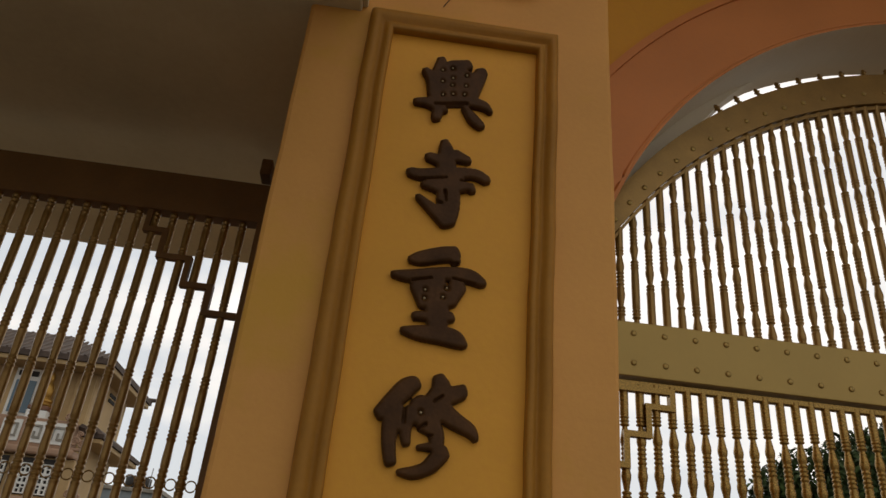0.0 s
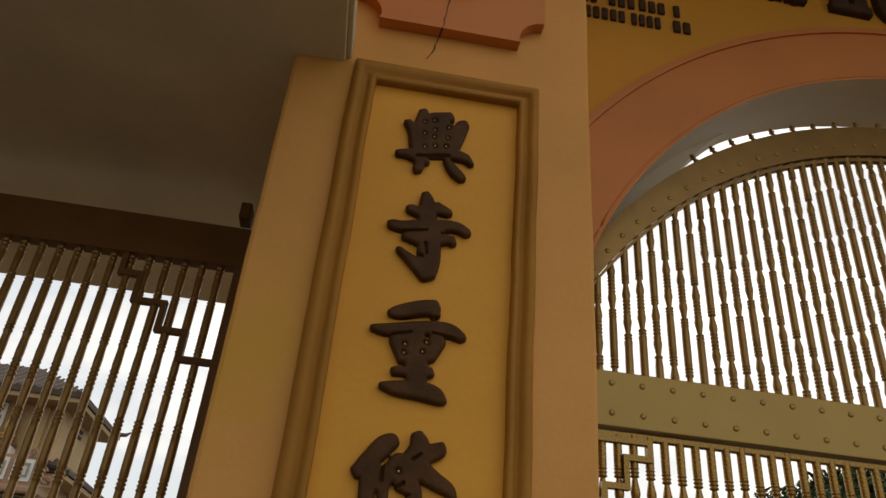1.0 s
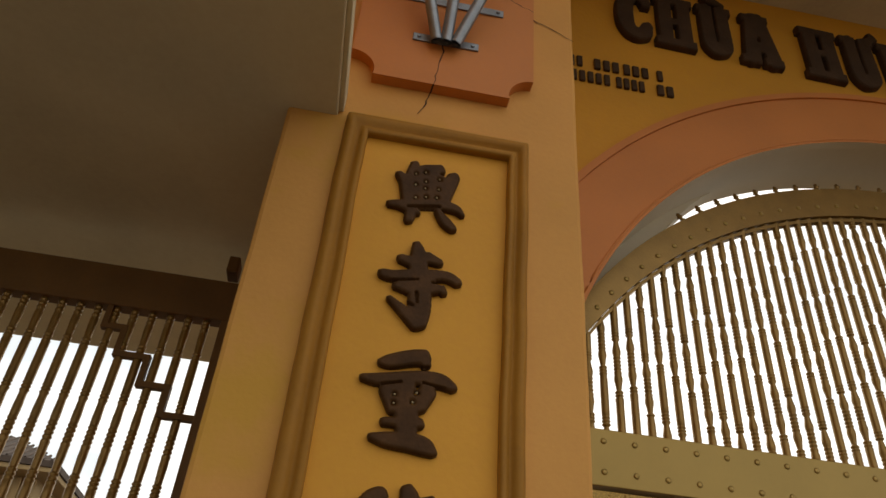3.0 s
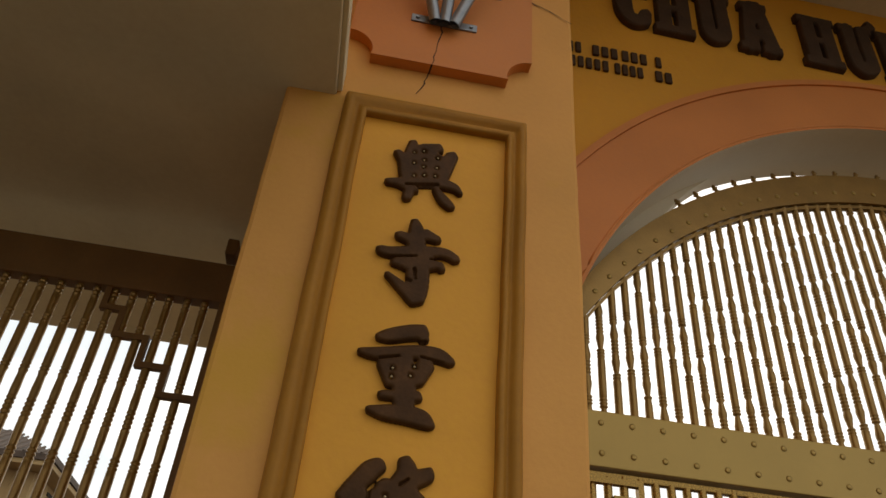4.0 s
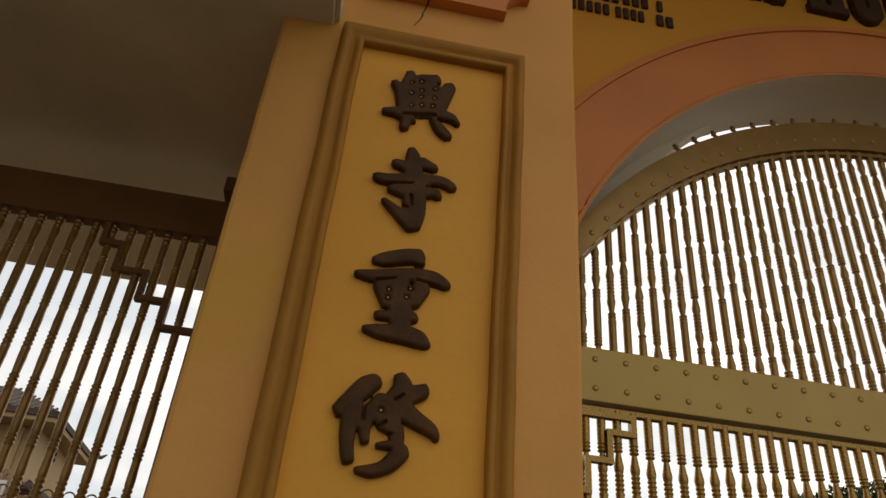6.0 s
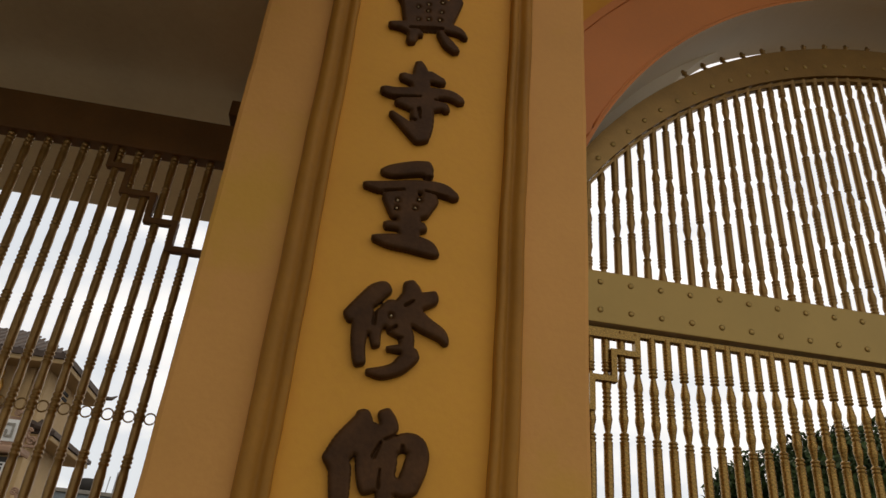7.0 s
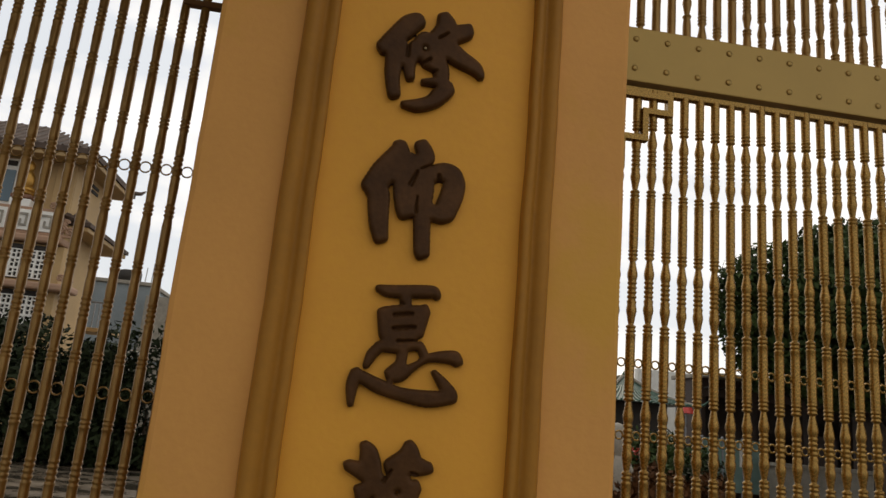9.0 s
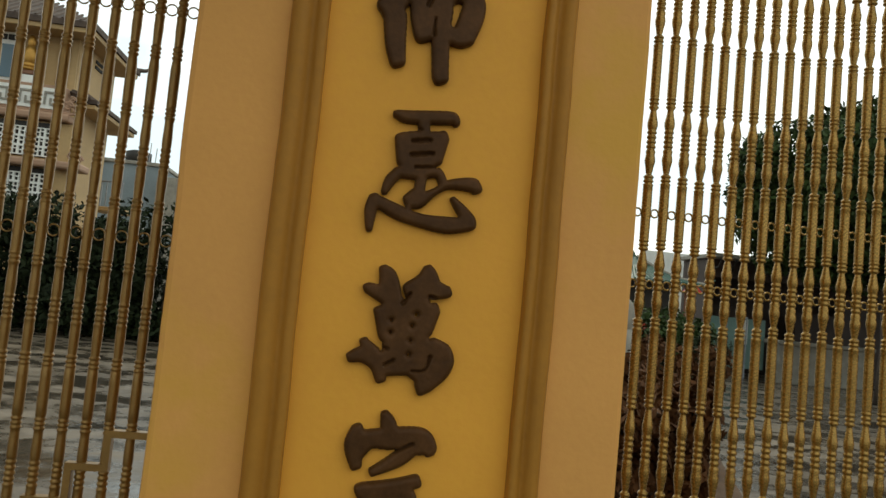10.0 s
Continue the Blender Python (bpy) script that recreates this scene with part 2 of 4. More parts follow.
def sdf_relief(name, strokes, grooves, mat, thick, cell=0.003, boxes=(), cuts=(), round_edge=0.008):
    """A raised sign in the plane x, z (front towards -y): union of brush strokes (x, z, radius) and of boxes
    (x0, x1, z0, z1), with grooves pressed in and cuts taken out. Millimetres in, metres out."""
    def capsule(px, pz, s, nib=False):
        d = np.full(px.shape, 1e9)
        q = [tuple(v / 1000 for v in p) for p in s]
        if len(q) == 1:
            q = q * 2
        if len(q) > 2:
            q = flowing(q)
        for (ax, az, ar), (bx, bz, br) in zip(q, q[1:]):
            dx, dz = bx - ax, bz - az
            t = np.clip(((px - ax) * dx + (pz - az) * dz) / max(dx * dx + dz * dz, 1e-9), 0, 1)
            ox, oz = px - ax - t * dx, pz - az - t * dz
            if nib:
                u, v = np.abs(NIB_C * ox + NIB_S * oz), np.abs(NIB_C * oz - NIB_S * ox)
                far = (u ** 3.2 + v ** 3.2) ** (1 / 3.2)
            else:
                far = np.hypot(ox, oz)
            d = np.minimum(d, far - (ar + t * (br - ar)))
        return d

    ext = [(p[0] - p[2], p[0] + p[2], p[1] - p[2], p[1] + p[2]) for s in strokes for p in s] + [tuple(b) for b in boxes]
    x0, x1 = min(e[0] for e in ext) / 1000 - 0.012, max(e[1] for e in ext) / 1000 + 0.012
    z0, z1 = min(e[2] for e in ext) / 1000 - 0.012, max(e[3] for e in ext) / 1000 + 0.012
    gx, gz = np.arange(x0, x1, cell), np.arange(z0, z1, cell)
    px, pz = np.meshgrid(gx, gz, indexing="ij")
    d = np.full(px.shape, 1e9)
    soft = 0.0035
    for s in strokes:
        e = capsule(px, pz, s, True)
        h = np.clip(0.5 + 0.5 * (d - e) / soft, 0, 1)
        d = d + (e - d) * h - soft * h * (1 - h)
    d = d + (0.0002 if strokes and not boxes else 0.0)
    for a, b, c, e in boxes:
        qx, qz = np.abs(px - (a + b) / 2000) - (b - a) / 2000, np.abs(pz - (c + e) / 2000) - (e - c) / 2000
        d = np.minimum(d, np.hypot(np.maximum(qx, 0), np.maximum(qz, 0)) + np.minimum(np.maximum(qx, qz), 0))
    for s in cuts:
        d = np.maximum(d, -capsule(px, pz, s))
    press = np.zeros(px.shape)
    for s in grooves:
        press = np.maximum(press, np.clip(-capsule(px, pz, s) / 0.002 + 0.4, 0, 1))
    ddx, ddz = np.gradient(d, cell)
    keep = (d[:-1, :-1] < 0.35 * cell) & (d[1:, :-1] < 0.35 * cell) & (d[:-1, 1:] < 0.35 * cell) & (d[1:, 1:] < 0.35 * cell)
    uses = np.zeros(px.shape, int)
    for sx in (0, 1):
        for sz in (0, 1):
            uses[sx: sx + keep.shape[0], sz: sz + keep.shape[1]] += keep
    rim = (uses > 0) & (uses < 4)
    size = np.maximum(np.hypot(ddx, ddz), 0.3)
    mx, mz = np.where(rim, px - d * ddx / size ** 2, px), np.where(rim, pz - d * ddz / size ** 2, pz)
    edge = np.stack([mx[rim], mz[rim]], 1)
    inner = np.zeros(px.shape)
    for i in range(px.shape[0]):
        row = np.hypot(px[i][:, None] - edge[None, :, 0], pz[i][:, None] - edge[None, :, 1]).min(1)
        inner[i] = np.where(rim[i], 0, row)
    rise = thick - 0.34 * thick * (1 - np.clip(inner / round_edge, 0, 1)) ** 2 - press * 0.6 * thick
    index = -np.ones(px.shape, int)
    index[uses > 0] = np.arange((uses > 0).sum())
    on = uses > 0
    verts = [(a, -r, b) for a, b, r in zip(mx[on].tolist(), mz[on].tolist(), rise[on].tolist())]
    faces = []
    for i, j in zip(*np.nonzero(keep)):
        faces.append((int(index[i, j]), int(index[i + 1, j]), int(index[i + 1, j + 1]), int(index[i, j + 1])))
    count, seen = len(verts), {}
    for fc in faces:
        for a, b in zip(fc, fc[1:] + fc[:1]):
            seen[(a, b)] = True
    low, skirt = {}, []
    for a, b in seen:
        if (b, a) not in seen:
            for v in (a, b):
                if v not in low:
                    low[v] = len(verts)
                    verts.append((verts[v][0], 0.0, verts[v][2]))
            skirt.append((b, a, low[a], low[b]))
    me = bpy.data.meshes.new(name)
    me.from_pydata(verts, [], faces + skirt)
    me.materials.append(mat)
    me.polygons.foreach_set("use_smooth", [True] * len(faces) + [False] * len(skirt))
    return me

# brush strokes (x, z, radius) and pressed marks of each raised character, in millimetres
CHARS = {}
CHARS["xing"] = (0.269, 3.255,
    [[(-51, 114, 15), (-54, 72, 21)], [(-95, 64, 13), (-73, 34, 20), (-64, -23, 18)], [(-11, 99, 23), (26, 109, 21)], [(76, 88, 19), (59, 39, 23), (53, -7, 18)], [(-50, 39, 30), (-45, -15, 30)], [(-13, 70, 31), (-5, -24, 28)], [(30, 55, 29), (38, -3, 28)], [(-111, -56, 12), (-76, -54, 17), (-48, -70, 17), (-50, -105, 14)], [(-49, -63, 20), (-26, -75, 10)], [(46, -30, 20), (91, -38, 15), (111, -56, 9)], [(36, -60, 11), (60, -91, 17), (84, -113, 14)], [(-67, -54, 12), (46, -36, 12)]],
    [[(-45, 73, 6)], [(-15, 85, 9)], [(-11, 47, 6)], [(31, 65, 8)], [(-42, 29, 6)], [(-11, 20, 7)], [(31, 24, 6)], [(-37, -22, 6)], [(-6, -14, 8)], [(28, -10, 8)], [(-58, -61, 4), (38, -44, 6)]])
CHARS["si"] = (0.274, 2.932,
    [[(-20, 128, 13), (-13, 100, 22), (-9, 62, 25)], [(-60, 73, 14), (-26, 64, 17)], [(14, 89, 19), (49, 78, 13)], [(-108, 13, 14), (-78, 10, 18), (-5, 21, 23), (70, 34, 17), (107, 20, 14)], [(-66, -22, 11), (-1, -21, 25), (56, -11, 16), (70, -21, 11)], [(-7, 44, 28), (5, -65, 32), (6, -127, 24)], [(-79, -66, 9), (-42, -95, 15), (3, -128, 24)], [(20, -45, 17), (19, -108, 15)]],
    [[(-108, -14, 4), (-7, 6, 3)], [(-75, -49, 4), (-15, -80, 5)], [(-7, -38, 5), (-2, -70, 3)], [(35, 3, 3), (64, 3, 4)], [(21, 52, 3), (60, 62, 4)]])
CHARS["zhong"] = (0.272, 2.573,
    [[(-75, 97, 11), (-46, 105, 21), (-1, 120, 23), (32, 127, 22)], [(41, 109, 15)], [(-117, 47, 10), (-69, 48, 18), (19, 65, 20), (80, 66, 20), (117, 52, 13)], [(-50, 17, 21), (-31, -21, 20)], [(53, 31, 22), (35, -13, 19)], [(-3, 21, 30), (1, -18, 30)], [(-7, -44, 19), (15, -40, 20)], [(-48, -64, 12), (32, -58, 15), (36, -62, 12)], [(-75, -107, 10), (-35, -109, 19), (22, -109, 23), (59, -116, 21), (79, -127, 12)], [(1, -76, 21), (16, -74, 19)]],
    [[(-32, 10, 6)], [(24, 22, 9)], [(-32, -14, 8)], [(16, -5, 7)], [(-67, 33, 4), (-19, 46, 3)], [(39, 52, 3), (97, 44, 3)], [(-51, 81, 3), (-25, 86, 3)], [(14, 92, 3), (47, 99, 3)]])
CHARS["xiu"] = (0.278, 2.229,
    [[(-120, 22, 11), (-90, 48, 21), (-55, 91, 23), (-39, 98, 16)], [(-112, 16, 14), (-81, 35, 19)], [(-85, 13, 22), (-87, -43, 17), (-79, -90, 15)], [(-46, 26, 19), (-51, -10, 15), (-46, -44, 11)], [(-22, 52, 20), (-38, 13, 17)], [(22, 115, 17), (30, 82, 27), (0, 40, 26)], [(44, 76, 24), (71, 88, 20), (79, 97, 14)], [(19, 51, 26), (64, 21, 20), (107, -1, 15), (120, -19, 8)], [(-9, 3, 18), (19, -7, 21), (30, -47, 15)], [(-13, -53, 7), (11, -50, 11)], [(42, -63, 18), (30, -78, 19), (10, -100, 17), (-21, -113, 15), (-53, -115, 8)]],
    [[(-18, 29, 7)], [(-31, -21, 4), (-3, 3, 4)], [(-31, -38, 4), (14, -24, 3)], [(14, 60, 4), (32, 75, 3)], [(-56, 49, 3), (-57, 3, 5)], [(-53, 47, 2), (-22, 84, 3)], [(12, -65, 4), (-11, -68, 4)]])
CHARS["yang"] = (0.261, 1.895,
    [[(-100, 15, 11), (-68, 54, 22), (-34, 101, 21), (-37, 117, 13)], [(-82, 14, 24), (-50, 63, 25), (-13, 81, 21)], [(-70, -3, 24), (-64, -64, 21), (-57, -97, 17)], [(16, 121, 17), (26, 99, 20), (7, 81, 17), (-12, 68, 19)], [(-23, 53, 19), (-17, 4, 20), (-7, -30, 22)], [(23, 47, 22), (66, 67, 21), (96, 55, 22), (94, 18, 24), (80, -28, 23)], [(26, 34, 25), (31, -40, 19), (38, -122, 17)], [(-3, -7, 18), (14, 20, 20)], [(48, -29, 17), (70, -35, 16)]],
    [[(60, 56, 4), (62, 32, 6), (62, 8, 4)], [(11, 60, 3), (-2, 27, 5)], [(18, 67, 2), (45, 81, 3)], [(15, 1, 2), (16, -36, 4)]])
CHARS["de"] = (0.289, 1.559,
    [[(-74, 122, 8), (-46, 119, 13), (26, 126, 14), (48, 126, 11), (54, 117, 7)], [(-15, 115, 13), (-13, 90, 12)], [(-57, 69, 15), (-53, 25, 12)], [(26, 82, 15), (19, 33, 12)], [(-15, 72, 22), (-13, 32, 19)], [(-41, 69, 19), (7, 74, 19)], [(-37, 29, 18), (5, 34, 18)], [(-58, -1, 11), (-74, -20, 11), (-84, -45, 7)], [(-58, -1, 11), (-17, 1, 13), (22, 7, 10), (35, -8, 10)], [(-10, -1, 12), (-11, -31, 11), (-17, -52, 19), (-29, -57, 14)], [(-11, -58, 15), (23, -33, 8), (52, -15, 10), (97, -10, 14), (110, -17, 12)], [(-104, -62, 11), (-109, -90, 12), (-108, -126, 7)], [(-100, -65, 11), (-56, -84, 14), (-8, -97, 13), (54, -102, 17), (100, -95, 15)], [(62, -46, 6), (81, -66, 11), (101, -88, 14)]],
    [[(-35, 67, 4), (1, 73, 4)], [(-35, 38, 4), (9, 45, 4)], [(-24, 12, 3), (21, 18, 2)], [(-18, 93, 2), (-28, 99, 2)]])
CHARS["wan"] = (0.267, 1.234,
    [[(-46, 117, 10), (-34, 98, 19), (-29, 69, 23)], [(-75, 76, 11), (-41, 65, 17)], [(46, 126, 10), (48, 100, 23), (23, 79, 24)], [(67, 84, 19), (87, 82, 13)], [(-46, 29, 13), (-30, -14, 17)], [(-14, 35, 27), (-2, -23, 26)], [(33, 45, 27), (35, -8, 24)], [(63, 42, 15), (51, -1, 15)], [(-95, -68, 11), (-69, -60, 17), (-44, -74, 17), (-33, -105, 12)], [(-72, -36, 10), (-54, -57, 17)], [(-16, -60, 19), (31, -62, 27)], [(-14, -83, 17), (27, -79, 17)], [(70, -31, 15), (95, -50, 20), (87, -81, 21), (62, -109, 20), (54, -126, 10)], [(-18, -42, 16), (40, -31, 19)], [(41, -67, 27), (79, -66, 22)], [(39, -84, 19), (67, -97, 20)]],
    [[(30, 30, 6)], [(-21, 14, 4)], [(23, 6, 5)], [(-21, -11, 4)], [(22, -25, 4)], [(21, -54, 5)], [(-1, 50, 4), (12, 72, 3)], [(31, -87, 3), (57, -83, 2), (66, -55, 4)], [(-26, -78, 3), (-10, -68, 3)], [(-60, -32, 1), (-24, -46, 3)], [(66, 68, 3), (54, 70, 3)]])
CHARS["bao"] = (0.272, 0.964,
    [[(-19, 89, 9), (-9, 66, 17), (-4, 38, 17)], [(-73, 54, 13), (-78, 21, 18), (-71, -13, 13)], [(-68, 38, 15), (-5, 42, 21), (48, 46, 21), (72, 36, 19), (78, 22, 12)], [(-33, -27, 9), (11, -2, 15), (33, 17, 16)], [(-52, -66, 15), (5, -59, 17), (54, -43, 14)], [(-39, -79, 15), (8, -88, 21), (48, -74, 13)], [(25, 34, 20), (61, 30, 17)], [(-69, 10, 15), (-56, 28, 16)]],
    [[(4, 15, 3), (41, 34, 4)], [(-37, -47, 4), (14, -32, 4), (37, -26, 4)]])
S = "dark brown carved brush-style raised character"
CHAR_LABELS = {"xing": S + " with ten drilled dots", "si": S + " with a slanting foot", "zhong": S + " with four holes", "xiu": S + " with a sweeping tail",
               "yang": S + " with two long legs", "de": S + " with a hooked base", "wan": S + " with drilled dots", "bao": S + " with a broad roof stroke"}

# ---- ground ----
bm = bmesh.new()
bmesh.ops.create_grid(bm, x_segments=8, y_segments=8, size=400)
solo("ground", bm, CONCRETE, "grey weathered wet concrete yard with dark puddle stains", "ground", kind="structure")

# ---- gate pillar with its framed panel ----
PX0, PX1, PTOP = -0.218, 0.770, 6.6
pillar = thing("pillar", "square peach painted masonry gate pillar with a framed yellow panel", "pillar", kind="structure")


def uneven(bm, cuts, size, scale=2.2, seed=0.0):
    """Cuts long upright edges and lets the plaster waver a little."""
    long_edges = [e for e in bm.edges if abs(e.verts[0].co.z - e.verts[1].co.z) > 1.0]
    bmesh.ops.subdivide_edges(bm, edges=long_edges, cuts=cuts, use_grid_fill=True)
    for v in bm.verts:
        n = noise.noise_vector(Vector((v.co.x * scale * 0.7 + seed, v.co.y * scale, v.co.z * scale * 1.6)))
        w = noise.noise_vector(Vector((v.co.x * 6 + seed, v.co.y * 6, v.co.z * 14)))
        v.co.x += size * (n.x + 0.35 * w.x)
        v.co.y += 0.4 * size * n.y
    return bm


part("shaft", uneven(box(PX0, PX1, 0.0, 1.16, 0.0, PTOP, 0.014), 110, 0.004), PEACH, pillar)
MX0, MX1, MZ0, MZ1 = -0.027, 0.592, 0.42, 3.545
bm = bmesh.new()
profile = [(0.000, -0.004), (0.001, 0.008), (0.005, 0.024), (0.012, 0.036), (0.021, 0.041), (0.030, 0.039), (0.038, 0.031), (0.043, 0.024), (0.049, 0.023), (0.054, 0.030), (0.061, 0.037), (0.069, 0.038), (0.0745, 0.034), (0.076, 0.022), (0.0755, -0.006)]
SHARP = (0, 14)
loops = []
for inset, proud in profile:
    loops.append([bm.verts.new((x, -proud, z)) for x, z in ((MX0 + 1.07 * inset, MZ0 + inset), (MX1 - 0.95 * inset, MZ0 + inset), (MX1 - 0.95 * inset, MZ1 - 1.1 * inset), (MX0 + 1.07 * inset, MZ1 - 1.1 * inset))])
for a, b in zip(loops, loops[1:]):
    for k in range(4):
        bm.faces.new((a[k], a[(k + 1) % 4], b[(k + 1) % 4], b[k]))
bmesh.ops.recalc_face_normals(bm, faces=bm.faces)
for k in SHARP:
    for a in range(4):
        bm.edges.get((loops[k][a], loops[k][(a + 1) % 4])).smooth = False
uneven(bm, 90, 0.0035, 2.6, 5.0)
part("panel_moulding", bm, OLIVE, pillar, "olive painted rounded moulding", smooth=True)
part("panel", box(MX0 + 0.070, MX1 - 0.070, -0.005, 0.004, MZ0 + 0.07, MZ1 - 0.07), YELLOW, pillar, "smooth yellow painted panel")

# notched salmon plaque above the panel
def notch(cx, cz, r, a0, a1, n=10):
    return [(cx + r * math.cos(radians(a0 + (a1 - a0) * k / n)), cz + r * math.sin(radians(a0 + (a1 - a0) * k / n))) for k in range(n + 1)]

QX0, QX1, QZ0, QZ1, QR = -0.052, 0.597, 3.722, 5.10, 0.088
outline = notch(QX0, QZ0 + 0.018, QR, 90, 0) + [(QX0 + QR - 0.004, QZ0)] + [(QX1 - QR + 0.004, QZ0)] + notch(QX1, QZ0 + 0.015, QR, 180, 90)
outline += notch(QX1, QZ1 - 0.015, QR, 270, 180) + notch(QX0, QZ1 - 0.015, QR, 0, -90)
part("plaque", prism(outline, -0.045, 0.002), SALMON, pillar, "salmon painted plaque with scooped corners")

def crack(points, w, y, seed):
    rnd = random.Random(seed)
    bm, pts = bmesh.new(), []
    for (ax, az), (bx, bz) in zip(points, points[1:]):
        n = max(2, int(math.hypot(bx - ax, bz - az) / 0.018))
        for k in range(n):
            t = k / n
            pts.append((ax + t * (bx - ax) + rnd.uniform(-0.005, 0.005), az + t * (bz - az) + rnd.uniform(-0.004, 0.004)))
    pts.append(points[-1])
    rows = []
    for k, (x, z) in enumerate(pts):
        g = w * (1 - 0.6 * k / len(pts)) * rnd.uniform(0.6, 1.2)
        rows.append((bm.verts.new((x - g, y, z - g * 0.5)), bm.verts.new((x + g, y, z + g * 0.5))))
    for p, q in zip(rows, rows[1:]):
        bm.faces.new((p[0], p[1], q[1], q[0]))
    return bm

part("crack", crack([(0.268, 3.99), (0.262, 3.90), (0.252, 3.81), (0.244, 3.723)], 0.0034, -0.0456, 3), CRACK, pillar, "thin dark plaster crack")
bm = bmesh.new()
bm.faces.new([bm.verts.new(p) for p in ((0.2405, -0.0456, 3.7214), (0.2470, -0.0456, 3.7214), (0.2425, 0.0, 3.7214), (0.2370, 0.0, 3.7214))])
part("crack", bm, CRACK, pillar, "thin dark plaster crack")
part("crack", crack([(0.240, 3.722), (0.232, 3.68), (0.205, 3.61)], 0.0036, -0.0030, 4), CRACK, pillar, "thin dark plaster crack")
part("crack", crack([(0.427, 4.335), (0.52, 4.262), (0.597, 4.224)], 0.0030, -0.0458, 5), CRACK, pillar, "thin dark plaster crack")
part("crack", crack([(0.597, 4.238), (0.68, 4.20), (0.768, 4.150)], 0.0030, -0.0030, 6), CRACK, pillar, "thin dark plaster crack")

# steel flag bracket
bracket = thing("flag_bracket", "grey galvanised steel flag bracket with three splayed tubes", "bracket", (0, -0.045, -0.061))
bolt_bm = bmesh.new()
bmesh.ops.create_cone(bolt_bm, cap_ends=True, segments=6, radius1=0.008, radius2=0.007, depth=0.008, matrix=Matrix.Rotation(radians(90), 4, "X"))
bolt = mesh_of("bolt", bolt_bm, STEEL)
for xa, xb, z in ((0.150, 0.390, 4.008), (0.063, 0.477, 4.228)):
    part("strap", box(xa, xb, -0.008, 0.0, z - 0.018, z + 0.018, 0.002), STEEL, bracket)
    for x in (xa + 0.022, xb - 0.022):
        piece("bolt", bolt, bracket, (x, -0.011, z))
for dx, lean in ((-0.034, -0.26), (0.0, 0.03), (0.034, 0.33)):
    bm = bmesh.new()
    lower, upper = Vector((0.268 + dx, -0.033, 3.972)), Vector((0.268 + dx + lean * 0.5, -0.19, 4.42))
    tube([lower, upper], 0.021, 16, bm, caps=False)
    tube([upper, lower], 0.018, 16, bm, caps=False)
    part("flag_tube", bm, STEEL, bracket, smooth=True)
part("saddle", box(0.212, 0.325, -0.022, -0.008, 3.984, 3.992, 0.003), STEEL, bracket)

# raised characters on the panel
# small added balls imitate the lit specks inside the drilled pits
glint_bm = bmesh.new()
bmesh.ops.create_uvsphere(glint_bm, u_segments=8, v_segments=5, radius=0.0034)
glint = mesh_of("glint", glint_bm, GLINT)
for key, (cx, cz, strokes, grooves) in CHARS.items():
    holes = [[(p[0], p[1], p[2] * 0.62)] for g in grooves if len(g) == 1 for p in g]
    me = sdf_relief("raised_character", strokes, [g for g in grooves if len(g) > 1], CARVED, 0.020, cell=0.0025, cuts=holes, round_edge=0.010)
    ob = tagged(new("raised_character", me), CHAR_LABELS[key], "character", group="column of raised characters")
    ob.location = (cx, -0.005, cz)
    if key in ("xing", "zhong", "xiu"):
        for (p,) in holes:
            piece("glint", glint, ob, (p[0] / 1000 + 0.0005, -0.0180, p[1] / 1000 - 0.0010))

# ---- canopy slab over the side gate ----
SX1, SZ = -0.055, 3.540
bm = box(-3.4, SX1, -2.6, 2.06, SZ, SZ + 0.09, 0.006)
solo("ceiling_canopy", bm, SOFFIT, "grey plastered underside of the canopy slab over the side gate", "ceiling", kind="structure")
# added wall, hidden from the camera, that keeps sky light off the plaque's left
solo("wall_shade_blocker", box(-0.55, -0.31, -2.5, 2.0, SZ + 0.09, 5.70, 0.01), PEACH, "unseen peach wall added above the canopy slab to shade the plaque", "wall", kind="structure")
canopy_trim = solo("trim_canopy", box(SX1, SX1 + 0.018, -2.6, -0.006, SZ + 0.012, SZ + 0.10, 0.004), SOFFIT, "thin grey edge strip along the canopy slab", "trim", kind="structure")

# ---- wall with the arch ----
WY0, WY1, AX, AZ, AR0, AR1 = 0.650, 1.050, 2.940, 2.540, 2.110, 2.470
AZI, ARB = 2.560, 2.158  # the front arc's centre height; the wider arc at the back of the splayed soffit
XR = 2 * AX - PX1
bm = bmesh.new()
steps, rows = 96, []
for k in range(-1, steps + 2):
    c, q = -math.cos(math.pi * min(max(k, 0), steps) / steps), math.sin(math.pi * min(max(k, 0), steps) / steps)
    shift = -0.06 if k < 0 else 0.06 if k > steps else 0.0
    x, z, xb, zb = AX + AR0 * c + shift, AZI + AR0 * q, AX + ARB * c + shift, AZ + ARB * q
    rows.append([bm.verts.new(p) for p in ((x, WY0, z), (x, WY0, PTOP), (xb, WY1, PTOP), (xb, WY1, zb))])
for p, q in zip(rows, rows[1:]):
    for k in range(4):
        bm.faces.new((p[k], q[k], q[(k + 1) % 4], p[(k + 1) % 4]))
bmesh.ops.recalc_face_normals(bm, faces=bm.faces)
arch_wall = solo("wall_arch", bm, OCHRE, "ochre painted wall over the arched main gate", "wall", kind="structure")
arch_wall.data.materials.append(REVEAL)
for p in arch_wall.data.polygons:
    c = p.center
    if math.hypot(c.x - AX, c.z - AZ) < ARB + 0.01 and WY0 + 0.01 < c.y < WY1 - 0.01:
        p.material_index = 1


